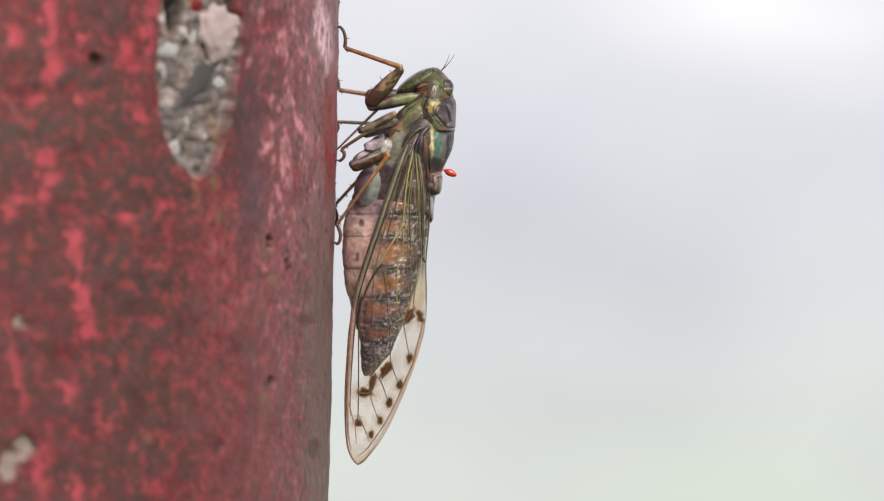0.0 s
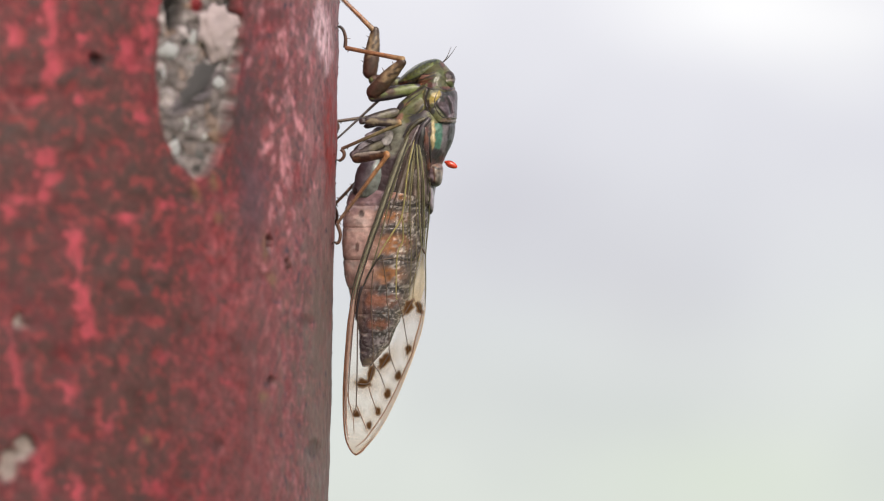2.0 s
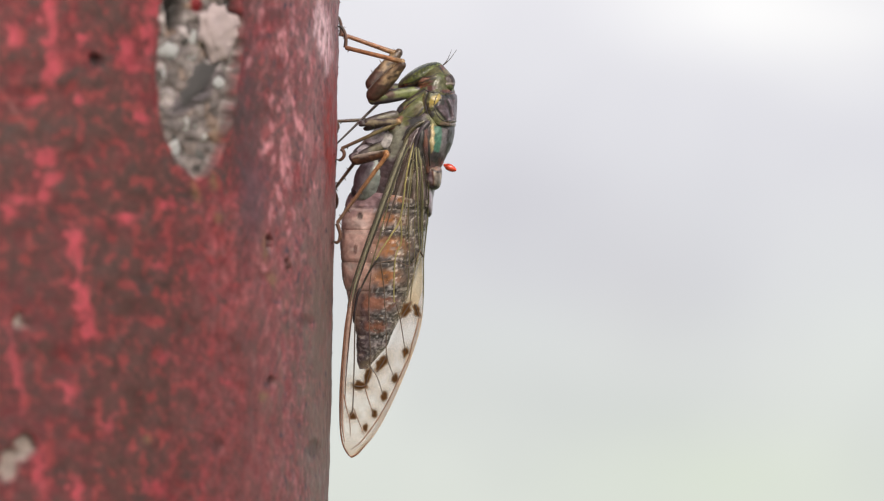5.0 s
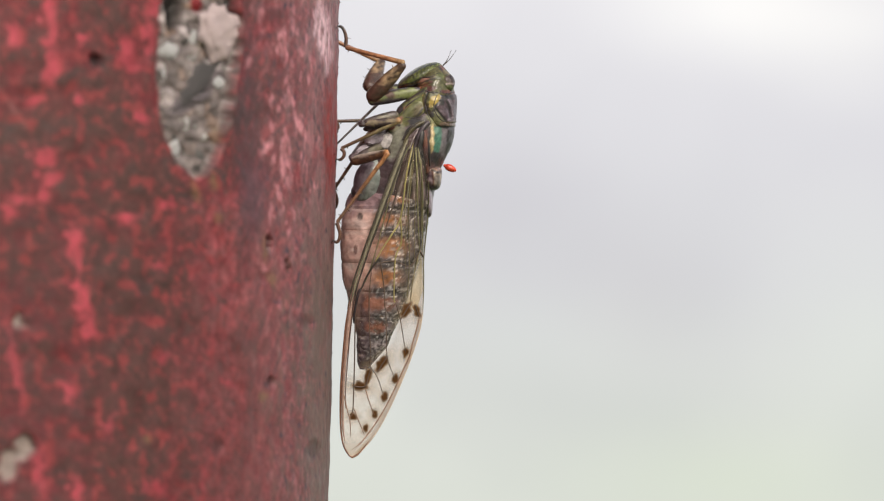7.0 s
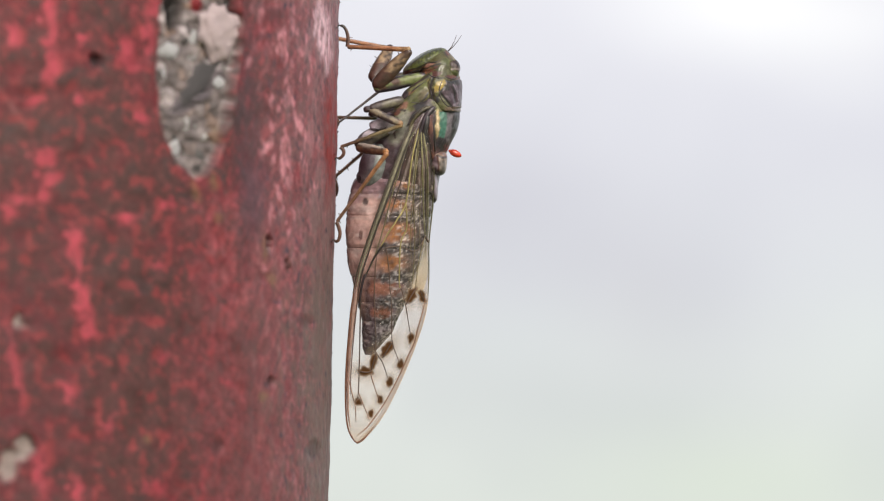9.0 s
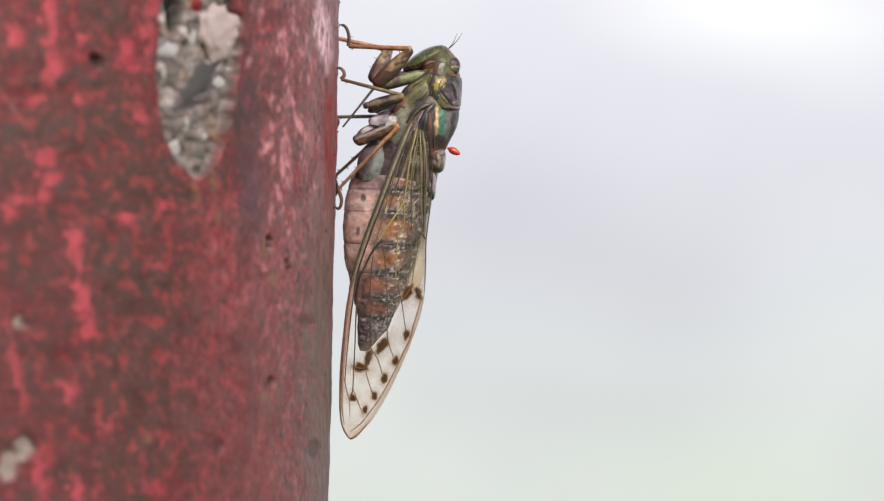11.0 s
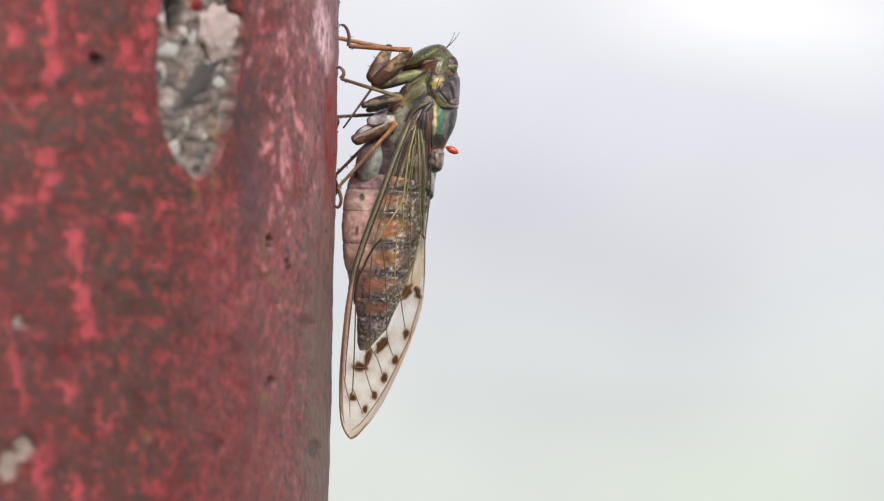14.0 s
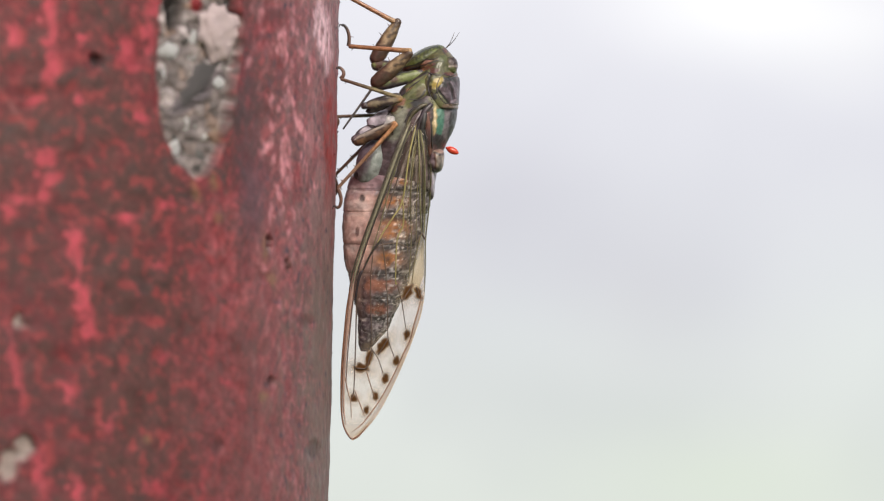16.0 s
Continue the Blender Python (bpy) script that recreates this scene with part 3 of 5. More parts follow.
def patches(base, marks, mottle=0.22, lines=0.35, flecks=0.22):
    """A pigment function: a ground colour with oval marks (colour, u, v, ru, rv, turn)."""
    def colour(co):
        u, v, d = back_uv(co)
        n = noise.fractal(Vector((u * 0.05, v * 0.05, d * 0.05)), 0.9, 2.0, 3)
        m = noise.noise(Vector((u * 0.16, v * 0.16, d * 0.16)))
        c = base
        for mark in marks:
            if mark[0] == "field":
                c = blend(c, mark[1], field(u + 1.5 * n, v + 1.5 * m, mark[2]) / 2.0 + 0.5)
            elif mark[0] == "seam":
                # dark seams hold suture pigment and painted crevice shade between plates
                c = blend(c, mark[1], 1.7 - seam_gap(u + 1.2 * n, v + 1.2 * m, mark[2]) / mark[3])
            else:
                col, cu, cv, ru, rv, tn = mark
                c = blend(c, col, blot(u + 3 * n, v + 3 * m, cu, cv, ru, rv, tn, 0.3))
        fine = noise.fractal(Vector((u * 0.10 + 40, v * 0.10, d * 0.10)), 0.8, 2.0, 3)
        line = max(0.0, 1 - abs(fine) / 0.07) * lines
        fleck = noise.noise(Vector((u * 0.24 + 9, v * 0.24, d * 0.24)))
        c = blend(c, (0.045, 0.034, 0.036), flecks * (fleck - 0.18) * 2.6)
        return tuple(max(0.034, y * x * (1 + mottle * (n * 1.6 + m)) * (1 - 0.65 * line)) for x, y in zip(c, (0.90, 0.82, 0.86)))
    return colour


def shell(name, bm, colour, parent=None, label="", material=None):
    me = pigment(finish(bm, name, material or M_CHITIN), colour)
    return part(name, me, parent or cicada, label)


def mirror_part(src, name):
    """The same part on the insect's other side."""
    me = src.data.copy()
    for v in me.vertices:
        v.co.y = -v.co.y
    me.flip_normals()
    return part(name, me, src.parent if src.parent else cicada)


# thorax
THORAX_L = [(205, 728), (218, 692), (235, 674), (260, 662), (290, 652), (320, 640), (350, 628), (375, 622)]
THORAX_R = [(205, 803), (218, 805.5), (235, 806), (260, 803), (285, 793), (310, 782), (335, 775), (375, 768)]
THORAX_D = [(205, 52), (218, 61), (240, 68), (270, 71), (310, 69), (350, 63), (375, 57)]
shell("thorax", body_loft(205, 376, 130, 190, THORAX_L, THORAX_R, THORAX_D, lambda v: 1 - 0.012 * math.exp(-((v - 217) / 2.5) ** 2), 1.6),
      patches((0.125, 0.102, 0.108), [(GREEN, 715, 222, 34, 14, -28), ((0.34, 0.32, 0.34), 672, 268, 26, 22, 0), ((0.225, 0.255, 0.195), 697, 260, 24, 34, 12),
                           ((0.105, 0.07, 0.068), 738, 305, 34, 66, 8), ("seam", (0.42, 0.40, 0.38), [(722, 300), (716, 330), (706, 362)], 1.8), ("seam", (0.40, 0.38, 0.36), [(742, 300), (746, 330), (748, 364)], 2.2),
                           ("seam", (0.025, 0.02, 0.022), [(731, 290), (729, 330), (726, 366)], 3.0), ("seam", (0.028, 0.022, 0.022), [(712, 300), (702, 335), (692, 368)], 2.4), ("seam", (0.38, 0.37, 0.36), [(736, 318), (735, 340), (738, 366)], 1.5),
                           (GREEN, 768, 222, 15, 12, 0), ((0.20, 0.17, 0.19), 796, 226, 12, 10, 0), ((0.21, 0.21, 0.22), 788, 254, 8, 30, 4), ((0.042, 0.034, 0.042), 799, 262, 9, 38, 6),
                           ("field", TEAL, [(769, 234), (783, 233), (783, 262), (779, 283), (771, 286), (767, 262)]), ((0.12, 0.27, 0.20), 777, 244, 6, 9, 0), (GOLD, 767, 256, 3.6, 27, 3), ("seam", (0.70, 0.64, 0.40), [(766, 240), (767, 252), (768, 266)], 1.0),
                           ("seam", (0.035, 0.025, 0.02), [(762, 234), (761, 262), (764, 290)], 1.6), (BLACK, 775, 290, 10, 12, 0), (BUFF, 778, 311, 9, 8, 0), (BLACK, 742, 290, 14, 18, 0), ((0.15, 0.062, 0.032), 756, 275, 5, 46, -6),
                           ("seam", (0.024, 0.018, 0.018), [(748, 248), (752, 285), (757, 325)], 1.8), (BLACK, 750, 233, 9, 8, 0), ((0.19, 0.17, 0.19), 768, 352, 20, 30, 0), ("seam", (0.03, 0.025, 0.03), [(754, 318), (758, 350), (760, 374)], 1.6),
                           ((0.045, 0.037, 0.036), 740, 224, 18, 13, 0), ((0.055, 0.045, 0.05), 700, 226, 20, 5, -20), ("seam", (0.05, 0.04, 0.042), [(676, 246), (686, 262), (692, 282)], 1.4)], 0.2, 0.3), label="thorax with a turquoise and gold band")
shell("back_flap", egg(762, 362, 0, 7.5, 34, 42, -3, 40, 0.06, 2.2), patches((0.26, 0.235, 0.26), [((0.06, 0.05, 0.055), 757, 350, 3, 30, 0), ((0.36, 0.33, 0.36), 767, 352, 3, 20, 0), (DUSK, 762, 392, 8, 5, 0)]), label="grey flap over the abdomen's root")
shell("scutellum", egg(769, 324, 0, 15.5, 22, 52, 4, 64, 0.06, 3.0, 0, 3.0), patches((0.30, 0.26, 0.19), [((0.24, 0.16, 0.12), 777, 305, 9, 7, 0), ("seam", (0.05, 0.035, 0.03), [(766, 311), (776, 315), (787, 313)], 1.5), (BROWN, 767, 330, 3, 18, 0), ((0.20, 0.19, 0.16), 776, 328, 5, 10, 0), ((0.16, 0.12, 0.13), 762, 328, 6, 16, 0), (DUSK, 770, 343, 14, 4, 0)]), label="buff raised scutellum")
# pronotum, with a dark plate on its back
PRO_L = [(150, 745), (165, 732), (185, 722), (205, 722), (217, 734), (233, 748)]
PRO_R = [(150, 797), (162, 801), (175, 805.5), (190, 808), (205, 808.5), (217, 807.5), (233, 807.5)]
PRO_D = [(150, 50), (170, 57), (190, 61), (217, 61), (233, 58)]
COLLAR = [(779, 178), (789, 181), (803, 175), (830, 180), (830, 224), (793, 227), (779, 210), (770, 199), (778, 189)]
YELLOW_BAR = [(764, 181), (776, 176), (780, 184), (771, 197), (761, 201), (758, 194)]


def build_pronotum():
    bm = body_loft(150, 233.5, 84, 190, PRO_L, PRO_R, PRO_D, lambda v: 1 - 0.03 * max(0.0, (v - 230) / 3.5), 1.2)
    bm.normal_update()
    for w in bm.verts:
        u, v, d = back_uv(w.co)
        k = field(u, v, COLLAR)
        lift = 1.2 * max(0.0, min(1.0, (k + 1.0) / 3.0)) - 0.9 * math.exp(-((k + 1.2) / 1.6) ** 2)
        if k > 3:
            fold = seam_gap(u, v, [(791, 186), (799, 200), (803, 216)])
            lift += 0.8 * math.exp(-(fold / 3.0) ** 2) - 0.7 * math.exp(-((fold - 7) / 3.0) ** 2)
        lift -= 1.0 * math.exp(-(seam_gap(u, v, [(757, 172), (752, 190), (757, 210), (764, 228)]) / 2.2) ** 2)
        w.co += w.normal * lift * S
    return shell("pronotum", bm, patches((0.112, 0.126, 0.050), [
        # the pale seam on the dark plate is a painted sheen along its fold
        ("field", (0.082, 0.060, 0.070), COLLAR), ("field", (0.40, 0.335, 0.09), YELLOW_BAR), ((0.135, 0.11, 0.125), 787, 203, 7, 10, 20), ((0.040, 0.032, 0.038), 781, 190, 5, 8, 10), ("seam", (0.26, 0.235, 0.26), [(793, 186), (800, 198), (803, 212)], 0.9), ("seam", (0.03, 0.024, 0.03), [(788, 184), (795, 199), (797, 218)], 1.2), ((0.04, 0.03, 0.034), 797, 181, 12, 4, 10), ((0.22, 0.19, 0.21), 800, 224, 8, 8, 0), ((0.30, 0.17, 0.06), 735, 206, 8, 6, -30), ((0.05, 0.042, 0.045), 742, 222, 9, 6, 0),
        ("seam", (0.022, 0.018, 0.018), [(778, 189), (770, 199), (779, 210), (793, 227)], 1.5), ("seam", (0.03, 0.022, 0.024), [(803, 176), (789, 182), (780, 179)], 1.5),
        ("seam", (0.045, 0.028, 0.015), [(758, 194), (757, 203), (764, 210), (770, 201)], 1.2), (BLACK, 765, 213, 4, 4, 0), (OLIVE, 745, 200, 8, 20, 20),
        ("seam", (0.16, 0.125, 0.085), [(784, 230), (809, 227)], 4.0), ("seam", (0.028, 0.02, 0.016), [(755, 231), (775, 233), (810, 233)], 0.9),
        (BROWN, 750, 168, 20, 6, -10), ("seam", (0.03, 0.022, 0.014), [(757, 172), (752, 190), (757, 210), (764, 228)], 1.5), (RUST, 742, 166, 8, 4, 0), (BROWN, 790, 172, 16, 3.5, 6)], 0.18, 0.3),
        label="green pronotum with a yellow bar and a dark back plate")


build_pronotum()
# head
HEAD_L = [(121, 767), (128, 755), (136, 745), (146, 735), (156, 730), (166, 732), (174, 742)]
HEAD_R = [(121, 777), (126, 783), (132, 789), (140, 796), (148, 801), (157, 803.5), (166, 803), (174, 799)]
HEAD_D = [(121, 8), (128, 24), (136, 38), (146, 47), (158, 52), (174, 51)]
shell("head", body_loft(121, 174, 90, 150, HEAD_L, HEAD_R, HEAD_D, None, 0.9),
      patches((0.105, 0.112, 0.044), [(OLIVE, 785, 138, 10, 12, 30), (BROWN, 755, 163, 22, 5, -12), (RUST, 748, 155, 10, 3.5, -20), (OLIVE, 762, 148, 12, 5, -25), (BROWN, 765, 157, 7, 3, 10),
                     (BROWN, 783, 129, 5, 4, 30), (DUSK, 797, 172, 10, 4, 0), ((0.34, 0.20, 0.15), 750, 150, 9, 2.6, -15), ((0.30, 0.12, 0.07), 757, 167, 12, 4, 8), ("seam", (0.04, 0.03, 0.022), [(733, 160), (748, 156), (763, 150), (776, 146)], 1.1), ("seam", (0.04, 0.028, 0.02), [(742, 170), (756, 163), (772, 166)], 1.1), ("seam", (0.035, 0.03, 0.02), [(776, 128), (783, 138), (781, 150)], 0.9), ((0.09, 0.115, 0.04), 778, 146, 8, 8, 0), ((0.13, 0.075, 0.06), 772, 161, 7, 5, 0)]), label="green broad head")
face = shell("face", egg(741, 145.5, 0, 43, 15.5, 40, -31, 150, 0.03, 4.0, 36),
             patches((0.115, 0.150, 0.038), [(OLIVE, 735, 158, 42, 5, -28), (BROWN, 713, 166, 11, 5, -24), (BROWN, 738, 160, 22, 3, -20), ("seam", (0.04, 0.032, 0.022), [(706, 163), (728, 157), (748, 146), (768, 136)], 0.8), ("seam", (0.05, 0.055, 0.02), [(703, 161), (724, 144), (746, 129), (768, 122)], 1.0)] +
                     # dark stripes paint the shade in the face's grooves
                     [((0.07, 0.085, 0.025), 719 + 6.2 * k, 147.5 - 3.3 * k, 1.2, 9, 14) for k in range(9)], 0.25, 0.3), label="green ridged face")
for sgn in (1, -1):
    bm = egg(789.5, 156.5, 22 * sgn, 14.5, 16.5, 21, 8, 70, 0.07, 2.0, 0, 2.5)
    # the pale band across the eye is a reflection painted into its colour
    me = pigment(finish(bm, "eye", M_EYE), patches((0.120, 0.125, 0.052), [((0.105, 0.125, 0.046), 784, 150, 12, 14, 0), ((0.062, 0.042, 0.032), 797, 149, 10, 7.5, 12), ((0.06, 0.04, 0.03), 803, 158, 4.5, 10, 0), ("seam", (0.36, 0.33, 0.30), [(784, 158), (794, 157), (804, 157.5)], 1.3), ("seam", (0.075, 0.06, 0.04), [(780, 162), (791, 163), (803, 161)], 0.7), ((0.10, 0.125, 0.048), 793, 166, 11, 6, 0), ((0.06, 0.04, 0.035), 797, 173, 10, 3, 0)], 0.2, 0.2))
    part("eye", me, cicada, "glossy brown eye with a pale reflection band")
    # feeler
    a, b = loc(783, 125, 20 * sgn), loc(806 - (9 if sgn < 0 else 0), 97, 26 * sgn)
    pts = smooth_line([a, a.lerp(b, 0.3) + Vector((0.00012, 0, -0.0001)), a.lerp(b, 0.65) + Vector((0.0001, 0, -0.0001)), b], 5)
    shell("antenna", tube(pts, lambda t: (1.3 - 1.0 * t ** 0.5) * S, 6), (0.06, 0.04, 0.03), None, "thin dark feeler", M_LEG)
# cheek and side plates, with crevice shade painted along their dark seams
cheek = shell("cheek_plate", egg(737, 192, 42, 44, 15, 14, -40, 110, 0.07, 5.0, 0, 3.0), patches(GREEN, [(OLIVE, 750, 186, 12, 6, -40), ((0.26, 0.15, 0.06), 718, 205, 12, 6, -36), ((0.07, 0.055, 0.06), 703, 206, 11, 7, -40), ((0.22, 0.125, 0.085), 716, 214, 7, 5, -20), ((0.045, 0.035, 0.035), 726, 220, 8, 5, -30), ((0.34, 0.27, 0.085), 752, 178, 10, 3, -40), ((0.15, 0.19, 0.06), 744, 192, 9, 12, 30), ("seam", (0.03, 0.025, 0.015), [(768, 178), (742, 200), (722, 217), (700, 222)], 1.6), ("seam", (0.05, 0.035, 0.02), [(700, 200), (722, 188), (748, 170)], 1.4), ("seam", (0.04, 0.03, 0.02), [(708, 196), (712, 206), (706, 216)], 1.2)], 0.2, 0.3))
mirror_part(cheek, "cheek_plate")
side_plate = shell("side_plate", egg(722, 219, 47, 42, 16, 13, -42, 110, 0.08, 6.0, 0, 3.0), patches((0.150, 0.175, 0.070), [((0.19, 0.11, 0.06), 706, 226, 8, 7, -30), (BROWN, 694, 236, 10, 5, -40), (OLIVE, 740, 206, 9, 14, 30), ((0.27, 0.30, 0.21), 702, 244, 18, 7, -45), ((0.24, 0.14, 0.095), 709, 224, 6, 7, -20), ("seam", (0.04, 0.03, 0.025), [(700, 232), (712, 234), (722, 226)], 1.4), ((0.05, 0.04, 0.042), 730, 228, 9, 7, -40), ("seam", (0.03, 0.025, 0.018), [(688, 252), (716, 238), (742, 212), (752, 198)], 1.5)], 0.2, 0.3))
mirror_part(side_plate, "side_plate")


def skin_d(u, v):
    """Nearness of the thorax's flank."""
    a, b = curve(v, THORAX_L), curve(v, THORAX_R)
    return curve(v, THORAX_D) * math.sqrt(max(0.05, 1 - ((u - (a + b) / 2) / ((b - a) / 2)) ** 2))


# the wing's root: a knot of dark and pale rods on the flank
ROOT_RODS = [([(760, 226), (749, 238), (739, 260), (730, 290)], 5.5, (0.050, 0.042, 0.050)), ([(752, 226), (736, 234), (722, 252), (710, 284)], 4.2, (0.095, 0.092, 0.045)),
             ([(748, 240), (745, 264), (739, 296)], 6.0, (0.026, 0.022, 0.026)), ([(752, 240), (755, 280), (759, 318)], 5.2, (0.125, 0.058, 0.036)), ([(757, 250), (761, 280), (763, 304)], 2.4, (0.035, 0.026, 0.024)),
             ([(744, 238), (735, 252), (726, 274)], 1.6, (0.42, 0.41, 0.40)), ([(733, 232), (722, 242), (714, 258)], 3.0, (0.055, 0.048, 0.05)), ([(757, 232), (752, 246), (752, 262)], 2.2, (0.24, 0.21, 0.20)), ([(741, 262), (736, 276), (733, 292)], 1.5, (0.34, 0.33, 0.27))]
for sgn in (1, -1):
    for pts, rad, col in ROOT_RODS:
        line = smooth_line([loc(u, v, sgn * (skin_d(u, v) + 1.5 + 0.4 * rad)) for u, v in pts], 6)
        shell("wing_hinge", tube(line, lambda t, rad=rad: rad * (0.55 + 0.45 * math.sin(math.pi * min(1.0, t * 1.25 + 0.1))) * S, 10), patches(col, [], 0.4, 0.4))
chest = shell("chest_plate", egg(680, 258, 30, 30, 20, 26, -22, 110, 0.10, 8.0), patches((0.42, 0.41, 0.45), [(DUSK, 650, 252, 9, 5, 20), ("seam", (0.05, 0.04, 0.045), [(655, 246), (664, 256), (672, 274)], 1.6), ((0.20, 0.12, 0.11), 664, 245, 7, 2.5, 0), ("seam", (0.72, 0.72, 0.76), [(668, 254), (676, 262), (678, 274)], 1.2), ("field", (0.46, 0.45, 0.43), [(684, 240), (706, 240), (712, 262), (698, 268), (684, 258)]), ("seam", (0.07, 0.05, 0.05), [(684, 240), (684, 258), (698, 268)], 1.2), (DUSK, 660, 262, 8, 5, 0),
               ("seam", (0.06, 0.045, 0.05), [(652, 258), (668, 262), (686, 272)], 1.4), (PALE, 664, 270, 9, 5, -10)], 0.2, 0.2, 0.1))
mirror_part(chest, "chest_plate")
plate = shell("drum_cover", egg(657, 332, 40, 28, 41, 25, 18, 70, 0.06, 9.0), patches(GREYGREEN, [((0.19, 0.185, 0.20), 640, 322, 18, 44, 14), ((0.145, 0.128, 0.150), 634, 316, 15, 38, 14), ((0.125, 0.108, 0.128), 644, 303, 22, 10, 0), ((0.30, 0.36, 0.33), 662, 346, 8, 14, 10), ((0.07, 0.06, 0.06), 654, 372, 24, 3.5, -6)], 0.15, 0.15, 0.25), label="grey-green drum cover")
mirror_part(plate, "drum_cover")
hind_plate = shell("hind_plate", egg(636, 352, 20, 12, 14, 34, 10, 22, 0.08, 10.0), patches(DUSK, [(BLACK, 630, 358, 7, 8, 0)]))

for sgn in (1, -1):
    for name, u, v, d, ru, rv, rd, tn, col in (("trochanter", 643, 231, 62, 8, 5.5, 8, -10, (0.075, 0.06, 0.06)), ("trochanter", 630, 290, 50, 11, 8, 9, -35, (0.16, 0.135, 0.145)),
                                               ("side_lobe", 686, 262, 53, 11, 15, 7, 14, (0.54, 0.57, 0.54)), ("side_lobe", 645, 279, 46, 20, 11, 10, -32, (0.36, 0.36, 0.39)), ("side_lobe", 666, 257, 52, 20, 10, 8, -18, (0.36, 0.35, 0.39)), ("side_lobe", 664, 236, 52, 20, 5, 6, -16, (0.085, 0.072, 0.074))):
        # the dark rim paints the crevice around each lobe
        shell(name, egg(u, v, d * sgn, ru, rv, rd, tn, 60, 0.10, u * 0.1, 0, 3.2), patches(blend(col, (0.060, 0.050, 0.058), 0.7), [(col, u, v, ru * 0.92, rv * 0.88, tn)], 0.3, 0.5))

# dark sutures between the plates that draw crease shade, and pale strands, laid on the skin on both flanks
DARK_SUTURES = [[(774, 177), (768, 199), (778, 218), (788, 224), (806, 221)], [(778, 171), (791, 175), (803, 171)], [(728, 143), (745, 147), (760, 146), (775, 139)], [(745, 164), (758, 172), (780, 174)],
                [(761, 177), (753, 196), (758, 213), (765, 229)], [(745, 180), (721, 197), (714, 213)], [(765, 197), (748, 213), (735, 219), (718, 218)], [(627, 284), (640, 270), (657, 266), (665, 274)],
                [(753, 316), (757, 333), (763, 346)], [(704, 222), (690, 236), (678, 252)], [(706, 168), (725, 162), (742, 158)]]
PALE_STRANDS = [[(711, 306), (704, 330), (698, 356)], [(720, 299), (716, 326)], [(744, 282), (748, 300), (750, 316)], [(736, 318), (738, 345)]]


def lay_sutures():
    verts, faces = [], []
    for ob in cicada.children:
        if ob.type == 'MESH':
            base = len(verts)
            verts += [v.co.copy() for v in ob.data.vertices]
            faces += [[base + i for i in p.vertices] for p in ob.data.polygons]
    tree = bvhtree.BVHTree.FromPolygons(verts, faces)
    for name, lines, rad, tone in (("suture", DARK_SUTURES, 1.0, (0.046, 0.038, 0.042)), ("pale_suture", PALE_STRANDS, 0.75, (0.32, 0.28, 0.30))):
        for k, line in enumerate(lines):
            for sgn in (1, -1):
                pts = []
                for p in smooth_line([(u, v, 0) for u, v in line], 5):
                    a, b = loc(p.x, p.y, 200 * sgn), loc(p.x, p.y, 0)
                    hit = tree.ray_cast(a, (b - a).normalized(), 200 * S)[0]
                    if hit:
                        pts.append(hit)
                if len(pts) > 3:
                    wob = [p + Vector((noise.noise(p * 1500), 0, noise.noise(p * 1500 + Vector((5, 0, 0))))) * 0.8 * S for p in pts]
                    shell(name, tube(wob, lambda t: rad * (0.35 + 0.65 * math.sin(math.pi * t)) * (1 + 0.35 * math.sin(9 * t + k)) * S, 6), tone)


lay_sutures()

# abdomen: a core and eight overlapping rings
ABD_L = [(352, 622), (378, 613), (400, 609), (430, 607), (470, 608), (505, 612), (540, 621), (575, 631), (605, 638), (640, 640), (655, 641), (665, 645)]
ABD_R = [(352, 767), (378, 765), (400, 763), (430, 757), (470, 748), (505, 740), (540, 728), (575, 715), (605, 702), (625, 694), (642, 680), (656, 668), (665, 661)]
ABD_D = [(352, 62), (400, 64), (450, 62), (500, 57), (550, 49), (600, 38), (640, 24), (658, 12), (665, 4)]


